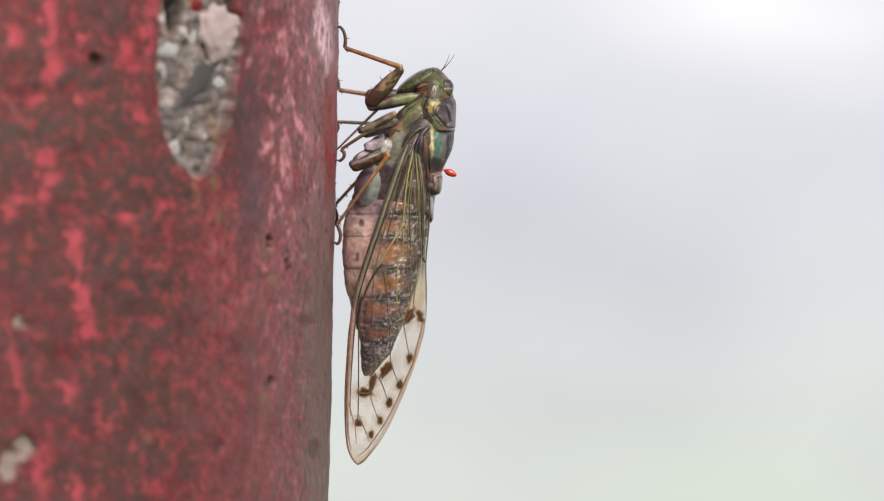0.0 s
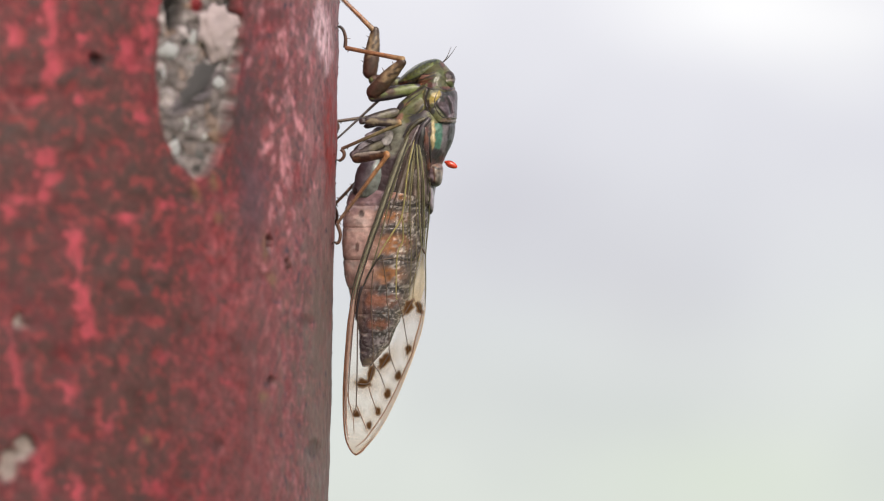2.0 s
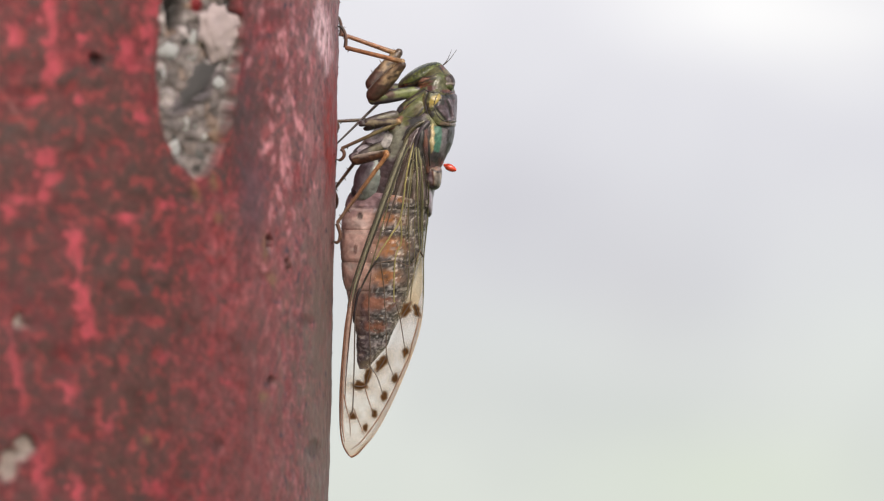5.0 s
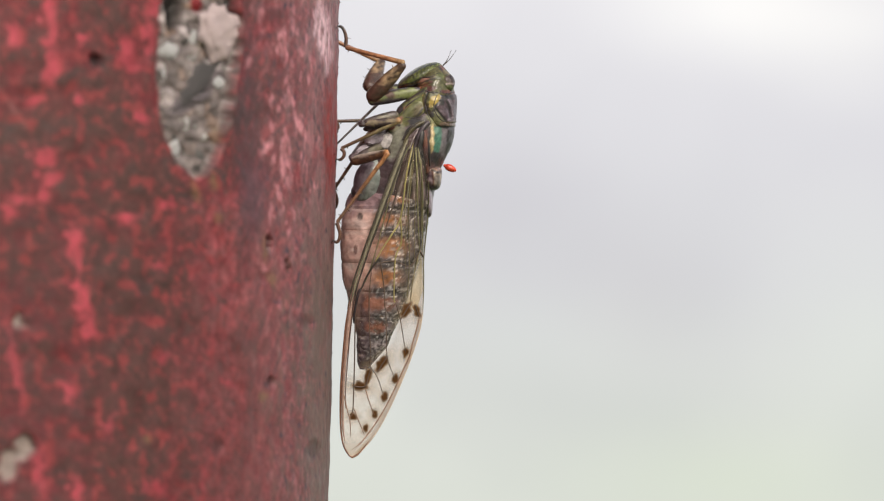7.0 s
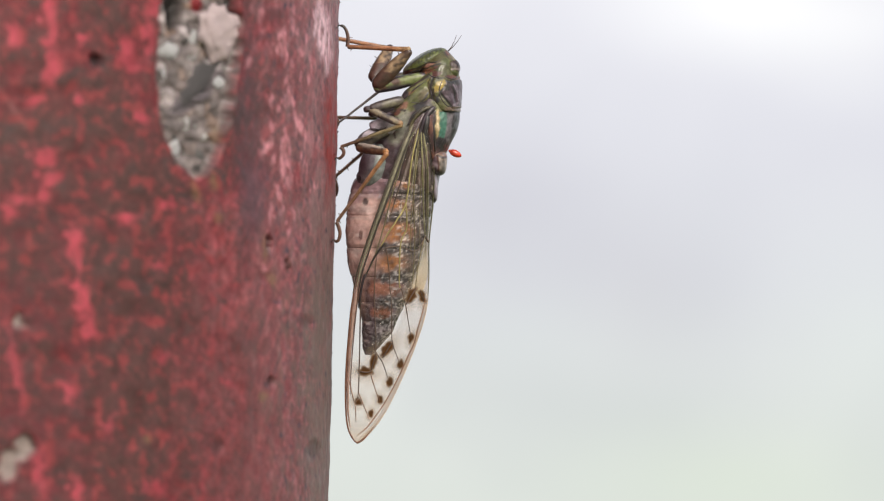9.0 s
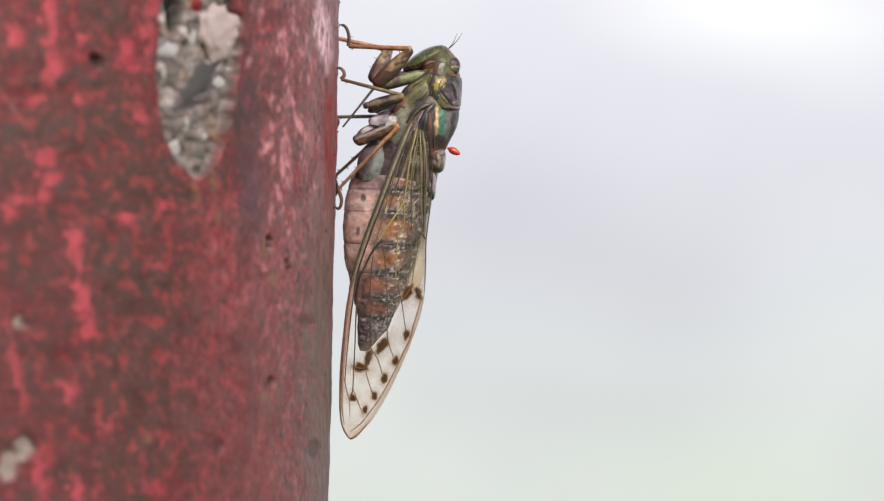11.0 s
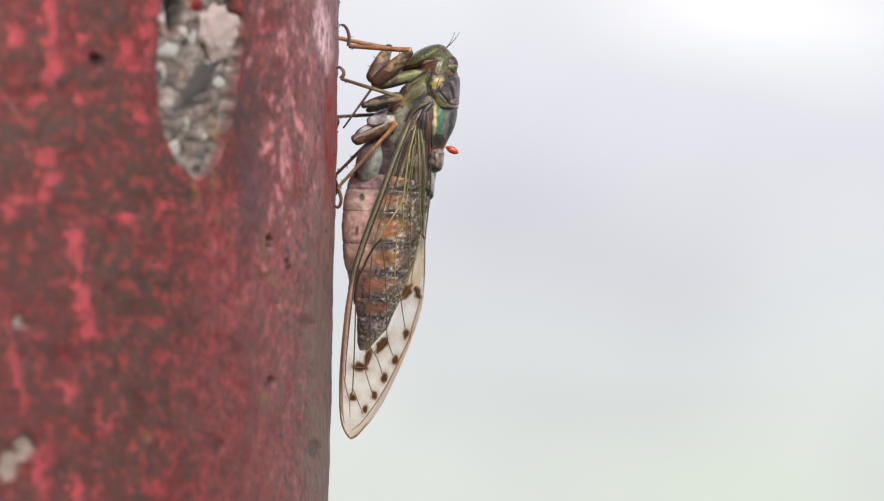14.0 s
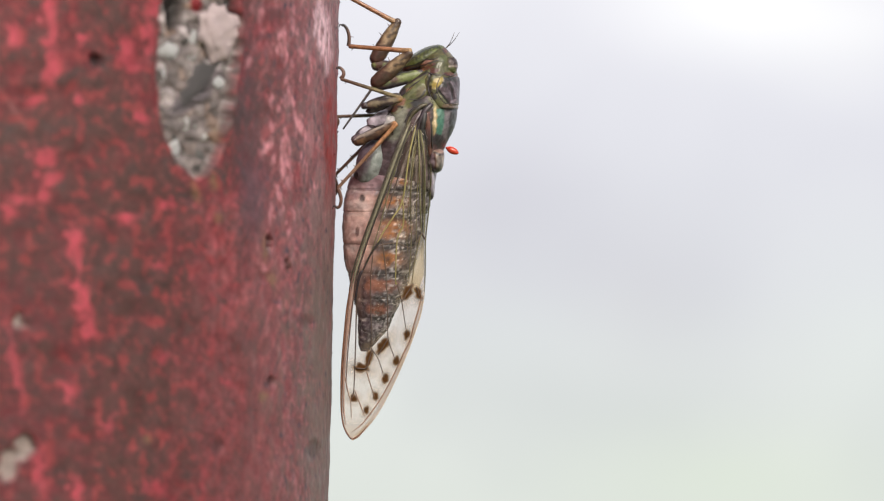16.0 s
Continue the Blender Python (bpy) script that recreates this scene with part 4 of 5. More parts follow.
def abdomen_colour(co):
    u, v, d = back_uv(co)
    a, b = curve(v, ABD_L), curve(v, ABD_R)
    w = (u - a) / max(4.0, b - a)
    n = noise.fractal(Vector((u * 0.045, v * 0.045, d * 0.045 + 4)), 0.9, 2.0, 4)
    m = noise.noise(Vector((u * 0.13, v * 0.13, d * 0.13)))
    f = noise.fractal(Vector((u * 0.17, v * 0.17, d * 0.17 + 60)), 0.7, 2.0, 2)
    c = blend(ROSE, (0.25, 0.150, 0.130), (w - 0.34 + 0.1 * n) / 0.14)
    c = blend(c, (0.46, 0.30, 0.28), 2.2 * (noise.noise(Vector((u * 0.05, v * 0.035, 77.0))) - 0.02) * max(0.0, 1 - w * 2.2))
    c = blend(c, (0.92, 0.82, 0.78), 1.2 * (noise.fractal(Vector((u * 0.06, v * 0.10, 90.0)), 0.8, 2.0, 3) - 0.12) * max(0.0, 1 - w * 2.4))
    c = blend(c, (0.30, 0.205, 0.225), (404 - v + 14 * n) / 26)
    c = blend(c, (0.135, 0.088, 0.096), (v - 500) / 40 * min(1.0, max(0.0, (w - 0.1) * 6)))
    c = blend(c, (0.125, 0.110, 0.122), (w - 0.60 + 0.25 * n) / 0.1)
    c = blend(c, (0.125, 0.098, 0.125), (v - 570) / 40)
    c = blend(c, (0.19, 0.085, 0.07), 0.8 * blot(u + 5 * n, v + 5 * m, 672, 592, 18, 12, 0, 0.7))
    # the tail's bright shine is painted on
    c = blend(c, (0.52, 0.50, 0.56), 0.8 * blot(u + 10 * n, v + 8 * m, 676, 620, 13, 13, 30, 0.9) * (0.6 + 1.2 * f))
    for cu, cv, ru, rv in ((692, 396, 26, 15), (700, 447, 27, 20), (692, 500, 22, 17), (706, 364, 18, 9)):
        k = blot(u + 10 * n, v + 8 * m, cu, cv, ru, rv, 0, 0.9)
        c = blend(c, ORANGE, 0.85 * k * (0.75 + 0.9 * f))
    for cu, cv, ru, rv in ((684, 548, 24, 12), (672, 592, 16, 11), (657, 548, 8, 14)):
        c = blend(c, (0.30, 0.125, 0.085), 0.8 * blot(u + 8 * n, v + 8 * m, cu, cv, ru, rv, 0, 0.8))
    c = blend(c, (0.06, 0.05, 0.05), 0.85 * blot(u, v, 641, 396, 5, 7))
    c = blend(c, (0.10, 0.045, 0.04), 0.85 * blot(u, v, 634, 455, 3.5, 9))
    c = blend(c, (0.62, 0.50, 0.48), 0.7 * blot(u + 6 * n, v, 632, 409, 26, 8, 8, 0.8))
    c = blend(c, (0.62, 0.50, 0.48), 0.7 * blot(u + 6 * n, v + 6 * m, 620, 382, 14, 6, -20, 0.8))
    # slate bands where the rings overlap
    for r in RINGS[1:-1]:
        k = max(0.0, min(1.0, 1.7 - abs(v - r - 2 + 5 * m) / (3.5 if w < 0.34 else 8.5))) * min(1.0, max(0.14, (w - 0.30) * 5))
        c = blend(c, (0.052, 0.052, 0.062), 0.9 * k)
        c = blend(c, (0.40, 0.41, 0.45), 1.8 * k * (f - 0.12) if w > 0.34 else 0.0)
        c = blend(c, (0.70, 0.58, 0.54), 0.7 * max(0.0, 1 - abs(v - r - 5 + 4 * n) / 3.0) * max(0.0, 1 - abs(w - 0.12) * 5))
    # bright glints on the folds of the back and the tail, painted into the colour
    fold = noise.fractal(Vector((u * 0.035, v * 0.085, d * 0.035 + 9)), 0.8, 2.0, 2)
    patch = noise.noise(Vector((u * 0.06, v * 0.06, d * 0.06 + 30)))
    silver_glint = max(0.0, 1 - abs(fold) / 0.12) * max(0.0, min(1.0, 0.75 + 1.6 * patch))
    where = max(0.05, min(1.0, (w - 0.58) * 7), min(1.0, (v - 575) / 40))
    c = blend(c, (0.88, 0.88, 0.92), 0.85 * silver_glint * where * (1.0 if v < 590 else 0.45))
    c = blend(c, (0.27, 0.25, 0.28), 0.6 * (f - 0.05) * where)
    c = blend(c, (0.035, 0.028, 0.034), 0.8 * (-f - 0.12) * where)
    return tuple(max(0.0, x * (1.12 + (0.55 if w > 0.36 else 0.20) * n + 0.08 * m + (0.12 if w > 0.36 else 0.03) * f)) for x in c)


RINGS = [354, 380, 420, 476, 527, 572, 606, 636, 665]
abdomen = shell("abdomen", body_loft(354, 664, 60, 40, ABD_L, ABD_R, ABD_D, lambda v: 0.955), (0.10, 0.07, 0.06), label="banded brown and pink abdomen")
for r0, r1 in zip(RINGS, RINGS[1:]):
    def flare(v, r0=r0, r1=r1):
        t = (v - r0) / (r1 - r0)
        return 0.985 + 0.017 * math.sin(min(1.0, t * 1.1) * math.pi * 0.75) - (0.016 if t > 0.97 else 0) - (0.012 if t < 0.03 else 0)
    shell("abdomen_ring", body_loft(r0 - 1, r1 + 2, 22, 170, ABD_L, ABD_R, ABD_D, flare, 2.0), abdomen_colour, abdomen, "", M_ABDOMEN)

# ---- wings ----
COSTA = [(243, 724), (300, 702), (400, 668), (480, 641), (545, 624), (620, 616), (720, 611), (770, 612.5), (795, 616), (813, 623), (825, 634)]
TRAIL = [(243, 750), (300, 758), (350, 763), (420, 760), (470, 756), (520, 757), (560, 756.5), (590, 752.5), (640, 738.5), (700, 716), (750, 693.5), (785, 674), (808, 655), (820, 645), (825, 636)]
NEAR_C = [(243, 62), (300, 84), (400, 88), (500, 80), (600, 62), (700, 42), (825, 20)]
NEAR_T = [(243, 70), (300, 76), (330, 66), (360, 46), (400, 22), (460, 9), (600, 7), (760, 10), (825, 18)]


def wing_d(u, v, lift=0.0):
    a, b = curve(v, COSTA), curve(v, TRAIL)
    w = max(0.0, min(1.0, (u - a) / max(1.0, b - a)))
    c, t = curve(v, NEAR_C), curve(v, NEAR_T)
    return t + (c - t) * (1 - w ** 3) + lift


WING_SPOTS = [(647, 697, 15, 8.5, 6), (660, 680, 7, 18, 14), (684, 657, 8, 18, 36), (727, 637, 5.5, 10, 15), (709, 682, 5.5, 9, 20), (690, 714, 5.5, 10, 10),
              (674, 746, 6, 8, 0), (659, 771, 5, 8, 0), (634, 750, 7, 6.5, 20), (726, 559, 7.5, 18, 30), (745, 562, 7, 12, -16)]


def wing_mesh(name, sgn, costa, trail, v0, v1, nv, nw, near, spots, tone, den):
    rows, cols, dens = [], [], []
    for i in range(nv + 1):
        v = v0 + (v1 - v0) * i / nv
        a, b = curve(v, costa), curve(v, trail)
        row = []
        for j in range(nw + 1):
            u = a + (b - a) * j / nw
            rip = 0.5 * noise.noise(Vector((u * 0.05, v * 0.05, 1.0)))
            row.append(loc(u, v, sgn * (wing_d(u, v) * near + rip)))
            k = 0.0
            wob = 2.2 * noise.noise(Vector((u * 0.12, v * 0.12, 7.0)))
            for cu, cv, ru, rv, tn in spots:
                k = max(k, blot(u + 1.6 * wob, v + 1.6 * wob, cu, cv, ru, rv, tn, 0.6))
            halo = 0.0
            for cu, cv, ru, rv, tn in spots:
                halo = max(halo, blot(u + wob, v - wob, cu, cv, ru * 2.0, rv * 1.7, tn, 1.2))
            rim = max(0.0, min(1.0, 1 - (b - u - 5) / 5.0)) if v > 575 else 0.0
            tip = max(0.0, min(1.0, (v - 775) / 60.0))
            c = blend(blend(tone, (0.62, 0.50, 0.42), 0.8 * rim), (0.72, 0.49, 0.26), max(0.85 * halo, tip * 0.8))
            cols.append((*blend(c, (0.135, 0.060, 0.022), k), 1))
            root = max(0.0, min(1.0, (400 - v) / 120.0)) * (0.5 + 0.8 * noise.noise(Vector((u * 0.09, v * 0.02, 3.0))))
            # milkiness, fitted to the view beside the abdomen, stands in for scattered light
            milky = max(0.0, min(1.0, (v - 440) / 60.0)) if not spots else max(0.0, min(1.0, max((v - 650) / 50.0, (u - curve(v, ABD_R)) / 8.0 if v > 500 else 0.0)))
            if not spots:
                milky *= max(0.0, min(1.0, (u - curve(v, ABD_R) + 4) / 8.0))
            # the streaky noise term paints pale glints on the upper membrane
            dens.append(max(den + (0.18 if spots else 0.62) * milky + max(0.0, noise.noise(Vector((u * 0.11, v * 0.035, 8.0))) - 0.30) * 1.1 * max(0.0, min(1.0, (500 - v) / 60.0)) + 0.05 * root + 0.20 * halo + 0.32 * rim + 0.30 * tip, 0.96 * k))
        rows.append(row)
    bm = lattice(rows, closed=False)
    me = finish(bm, name, M_MEMBRANE)
    at = me.color_attributes.new("pigment", 'FLOAT_COLOR', 'POINT')
    at.data.foreach_set("color", np.array(cols, dtype=np.float32).ravel())
    at = me.attributes.new("opaque", 'FLOAT', 'POINT')
    at.data.foreach_set("value", np.array(dens, dtype=np.float32))
    return me


def vein(name, sgn, pts, rad, colour, parent, near=1.0, label="", taper=0.35):
    line = smooth_line([(u, v, 0) for u, v in pts], 7)
    rad_fn = (lambda t: rad * (1 - taper * t) * min(1.0, 0.3 + 6 * t, 0.25 + 7 * (1 - t)) * S)
    bm = tube([loc(p.x, p.y, sgn * (wing_d(p.x, p.y) * near + 0.6)) for p in line], rad_fn, 7)
    return shell(name, bm, colour, parent, label, M_VEIN)


OLIVE_VEIN, DARK_VEIN, BROWN_VEIN = (0.115, 0.110, 0.050), (0.095, 0.060, 0.042), (0.25, 0.135, 0.08)


def along(table, v0, v1, n, shift):
    return [(curve(v, table) + shift, v) for v in (v0 + (v1 - v0) * k / n for k in range(n + 1))]


def veins_of(wing, sgn):
    vein("costal_vein", sgn, along(COSTA, 246, 560, 8, 0.0), 2.2, (0.055, 0.048, 0.034), wing)
    vein("costal_vein", sgn, along(COSTA, 256, 552, 8, 4.6), 3.2, (0.20, 0.19, 0.13), wing)
    vein("costal_vein", sgn, along(COSTA, 262, 560, 8, 9.0), 2.0, (0.045, 0.040, 0.032), wing)
    vein("margin_vein", sgn, along(COSTA, 545, 795, 9, 1.4) + [(625, 813), (634, 822.5), (645, 817), (655, 806), (664, 794)], 2.2, (0.19, 0.085, 0.05), wing, taper=0.55)
    vein("margin_vein", sgn, along(COSTA, 548, 800, 9, 5.4), 4.2, (0.36, 0.235, 0.195), wing, taper=0.7)
    vein("margin_vein", sgn, along(COSTA, 550, 740, 8, 10.0), 1.1, (0.12, 0.06, 0.04), wing)
    vein("trailing_vein", sgn, along(TRAIL, 330, 560, 8, -0.8), 1.4, OLIVE_VEIN, wing)
    vein("trailing_vein", sgn, along(TRAIL, 560, 818, 10, -0.6), 0.9, (0.55, 0.44, 0.34), wing)
    vein("trailing_vein", sgn, [(751, 566), (746, 590), (739, 616), (733, 643), (722, 668), (711, 694), (697, 724), (682, 752), (666, 776), (650, 797), (634, 810)], 1.2, (0.24, 0.13, 0.08), wing, 1.0, "", 0.2)
    vein("node", sgn, [(645, 524), (640, 534), (636, 556), (633, 585)], 3.0, (0.030, 0.022, 0.026), wing, 1.0, "dark nodal bar")
    vein("node", sgn, [(678, 468), (668, 480), (655, 502), (645, 526)], 2.4, (0.035, 0.028, 0.026), wing)
    for pts, r, c in (
            ([(641, 527), (637, 545), (636, 600), (636, 660), (635, 735), (631, 752)], 1.25, DARK_VEIN),
            ([(636, 735), (645, 757), (652, 773), (656, 783)], 0.9, BROWN_VEIN),
            ([(617, 707), (625, 740), (630, 758), (632, 788)], 0.9, BROWN_VEIN),
            ([(630, 752), (637, 744)], 0.9, BROWN_VEIN),
            ([(636, 697), (655, 697), (661, 680), (666, 662)], 1.3, DARK_VEIN),
            ([(656, 700), (664, 725), (673, 748)], 0.9, BROWN_VEIN),
            ([(665, 640), (664, 660), (677, 680), (689, 714)], 0.9, DARK_VEIN),
            ([(677, 672), (693, 644)], 1.2, DARK_VEIN),
            ([(690, 560), (692, 610), (694, 645), (708, 682)], 0.9, DARK_VEIN),
            ([(706, 543), (716, 578), (721, 605), (727, 637)], 0.9, DARK_VEIN),
            ([(716, 578), (735, 545)], 1.0, DARK_VEIN),
            ([(741, 550), (749, 572)], 1.0, DARK_VEIN),
            ([(730, 262), (712, 300), (690, 375), (672, 450), (655, 505), (641, 528)], 1.3, OLIVE_VEIN),
            ([(733, 265), (722, 320), (713, 396), (697, 428), (680, 455), (663, 490)], 1.7, (0.31, 0.27, 0.10)),
            ([(713, 396), (715, 440), (705, 470), (704, 540), (707, 545)], 1.5, (0.31, 0.27, 0.10)),
            ([(737, 265), (741, 330), (744, 400), (748, 455)], 1.4, (0.23, 0.22, 0.11)),
            ([(740, 262), (750, 330), (752, 400), (753, 462)], 1.5, (0.21, 0.20, 0.105)),
            ([(739, 268), (746, 330), (748, 400), (751, 458)], 1.2, (0.06, 0.052, 0.035)),
            ([(735, 270), (729, 330), (727, 400), (730, 470), (727, 545)], 1.0, (0.15, 0.13, 0.06)),
            ([(663, 490), (672, 480), (703, 474), (732, 482), (748, 455)], 1.2, DARK_VEIN),
            ([(663, 490), (660, 540), (662, 600), (665, 640)], 1.1, DARK_VEIN),
            ([(678, 470), (686, 520), (690, 560), (706, 545)], 1.1, DARK_VEIN),
            ([(748, 455), (738, 500), (733, 545)], 1.2, (0.16, 0.13, 0.06)),
            ([(748, 455), (755, 466)], 2.0, DARK_VEIN),
            ([(731, 268), (718, 310), (706, 350), (696, 385), (683, 430)], 1.5, (0.07, 0.05, 0.035)),
            ([(733, 270), (724, 310), (718, 350), (714, 396)], 1.4, (0.23, 0.22, 0.14)),
            ([(730, 300), (725, 350), (719, 400)], 1.2, (0.20, 0.19, 0.13))):
        vein("vein", sgn, pts, r, c, wing)


HIND_C = [(290, 722), (400, 706), (480, 702), (530, 715), (560, 738)]
HIND_T = [(290, 752), (350, 760), (420, 757), (470, 753), (520, 754), (560, 744)]
for sgn in (1, -1):
    me = wing_mesh("forewing", sgn, COSTA, TRAIL, 243, 825, 250, 70, 1.0, WING_SPOTS, (0.97, 0.885, 0.815), 0.012)
    wing = part("forewing", me, cicada, "clear forewing with brown spots and olive veins")
    veins_of(wing, sgn)
    me = wing_mesh("hindwing", sgn, HIND_C, HIND_T, 290, 560, 60, 24, 0.95, [], (0.95, 0.88, 0.66), 0.03)
    hind = part("hindwing", me, cicada, "clear pale hindwing")
    for pts in ([(735, 292), (726, 380), (722, 460), (726, 500)], [(742, 292), (738, 400), (740, 490)], [(748, 292), (750, 400), (749, 500)]):
        vein("vein", sgn, pts, 1.0, (0.20, 0.18, 0.09), hind, 0.95, "", 0.75)

# ---- legs ----
# hip and femur base in the insect's space; lengths in units
FEMUR = {"fore": 95.0, "mid": 66.0, "hind": 87.0}
TIBIA = {"fore": 118.0, "mid": 117.0, "hind": 154.0}
HIP = {"fore": (748, 170, 38), "mid": (706, 213, 54), "hind": (690, 262, 50)}
ROOT = {"fore": (651, 189, 44), "mid": (645, 232, 66), "hind": (624, 299, 54)}


def limb(length, profile, name, colour, spines=(), squash=1.0):
    """A limb segment along +x from its root, with spines (place, length, side)."""
    rows, n, around = [], 34, 16
    for i in range(n + 1):
        t = 0.5 - 0.5 * math.cos(math.pi * i / n)
        r = curve(t, profile)
        r *= math.sqrt(max(0.02, 1 - (1 - min(1.0, min(t, 1 - t) * length / (0.8 * r))) ** 2))
        r *= 1 + 0.05 * noise.noise(Vector((t * length * 0.15, 0, length)))
        rows.append([Vector((t * length, r * squash * math.cos(q), r * math.sin(q))) * S for q in (math.tau * k / around for k in range(around))])
    bm = lattice(rows)
    for t, ln, sd in spines:
        r = curve(t, profile)
        base = Vector((t * length, 0, sd * r * 0.75))
        tipp = base + Vector((ln * 0.35, 0, sd * ln))
        vs = [bm.verts.new((base + Vector((1.6 * math.cos(q), 1.4 * math.sin(q), 0))) * S) for q in (0, 1.57, 3.14, 4.71)]
        tv = bm.verts.new(tipp * S)
        for k in range(4):
            bm.faces.new((vs[k], vs[(k + 1) % 4], tv))
    bmesh.ops.recalc_face_normals(bm, faces=bm.faces)
    me = finish(bm, name, M_LEG)
    return pigment(me, lambda co: colour(co.x / S / length, co))


def fore_femur_tone(t, co):
    n = noise.fractal(co * 900, 0.9, 2.0, 3)
    c = blend((0.070, 0.034, 0.025), (0.30, 0.215, 0.125), (t - 0.38 + 0.3 * n) / 0.14)
    c = blend(c, (0.07, 0.04, 0.025), (t - 0.80) / 0.08)
    rim = abs(co.z) / S / 14.0
    c = blend(c, (0.085, 0.05, 0.03), (rim - 0.55 + 0.3 * n) * 3)
    c = blend(c, (0.05, 0.03, 0.022), 1.3 - abs(co.z / S + 2.5 + 5 * n) / 1.5)
    return blend(c, (0.06, 0.04, 0.03), 3.2 * (n - 0.12))


def tibia_tone(t, co):
    n = noise.noise(co * 1500)
    return tuple(x * (1 + 0.25 * n) for x in blend(blend((0.30, 0.20, 0.10), RUST, t / 0.3), (0.15, 0.065, 0.04), (t - 0.85) / 0.15))


def mid_tibia_tone(t, co):
    return blend(blend((0.24, 0.16, 0.07), (0.175, 0.145, 0.075), t / 0.15), (0.10, 0.055, 0.035), (t - 0.4) / 0.4)


def hind_tibia_tone(t, co):
    return blend((0.33, 0.165, 0.075), (0.185, 0.105, 0.070), (t - 0.15) / 0.6)


def mid_femur_tone(t, co):
    n = noise.fractal(co * 1000, 0.9, 2.0, 3)
    c = blend((0.185, 0.155, 0.105), (0.058, 0.044, 0.046), (abs(co.z) / S - 3.2 + 6 * n) / 2)
    return blend(c, (0.30, 0.17, 0.07), (t - 0.85) / 0.1)


def hind_femur_tone(t, co):
    n = noise.fractal(co * 1000, 0.9, 2.0, 3)
    c = blend((0.17, 0.10, 0.055), (0.075, 0.045, 0.032), 0.5 + 1.4 * n)
    # the pale upper side is a highlight painted along the femur
    c = blend(c, (0.34, 0.30, 0.26), (co.z / S - 2.5) / 1.5)
    c = blend(c, (0.045, 0.03, 0.025), 1.6 - abs(co.z / S - 2.2 + 3 * n) / 1.2)
    return blend(c, (0.42, 0.20, 0.07), (t - 0.88) / 0.08)


THICK = {"fore": ([(0, 8.5), (0.12, 13), (0.35, 14), (0.65, 12), (0.88, 8.2), (1, 6)], fore_femur_tone, ((0.3, 9, 1), (0.55, 11, 1), (0.78, 8, 1), (0.9, 6, 1))),
         "mid": ([(0, 5.5), (0.2, 7.2), (0.6, 7), (0.9, 6), (1, 5.2)], mid_femur_tone, ()),
         "hind": ([(0, 6), (0.15, 9), (0.5, 8.5), (0.85, 6.8), (1, 5.5)], hind_femur_tone, ())}
SHIN = {"fore": ([(0, 5.5), (0.1, 4.8), (0.5, 4.0), (0.9, 3.8), (1, 4.4)], tibia_tone, ((0.93, 5, 1),)),
        "mid": ([(0, 4.4), (0.1, 3.7), (0.6, 3.2), (0.95, 2.9), (1, 3.4)], mid_tibia_tone, ((0.9, 4, 1),)),
        "hind": ([(0, 5.2), (0.08, 3.9), (0.5, 3.4), (0.9, 2.9), (1, 3.0)], hind_tibia_tone, ((0.55, 5, 1), (0.68, 5, -1), (0.8, 6, 1), (0.9, 5, -1), (0.97, 6, 1)))}
TOE = {"fore": [(0, 0), (1, -8), (1, -18), (-2, -29), (-7, -36), (-11, -37)],
       "mid": [(0, 0), (5, 6), (5, 13), (0, 19), (-4, 20)],
       "hind": [(0, 0), (4, 10), (6, 20), (4, 30), (0, 34), (-3, 32)]}


def toe_mesh(kind):
    """The foot with two claws; its root is the ankle."""
    pts = smooth_line([Vector((x, 0, -y)) * S for x, y in TOE[kind]], 5)
    bm = tube(pts, lambda t: (3.6 - 1.2 * t) * S, 8)
    end = Vector((TOE[kind][-1][0], 0, -TOE[kind][-1][1]))
    for sd in (-1, 1):
        claw = tube([p * S for p in smooth_line([end, end + Vector((-4, 2.5 * sd, 1)), end + Vector((-6, 3.5 * sd, -4))], 4)], lambda t: (1.7 - 1.3 * t) * S, 5)
        tmp = bpy.data.meshes.new("claw")
        claw.to_mesh(tmp)
        claw.free()
        bm.from_mesh(tmp)
        bpy.data.meshes.remove(tmp)
    if kind == "fore":
        spur = tube([Vector((x, 0, z)) * S for x, z in ((0, 16), (5, 16.5), (10, 16))], lambda t: (1.1 - 0.8 * t) * S, 5)
        tmp = bpy.data.meshes.new("spur")
        spur.to_mesh(tmp)
        spur.free()
        bm.from_mesh(tmp)
        bpy.data.meshes.remove(tmp)
    return pigment(finish(bm, "tarsus", M_LEG), lambda co: blend((0.12, 0.058, 0.038), (0.022, 0.016, 0.015), -co.x / S / 8 + 0.35))


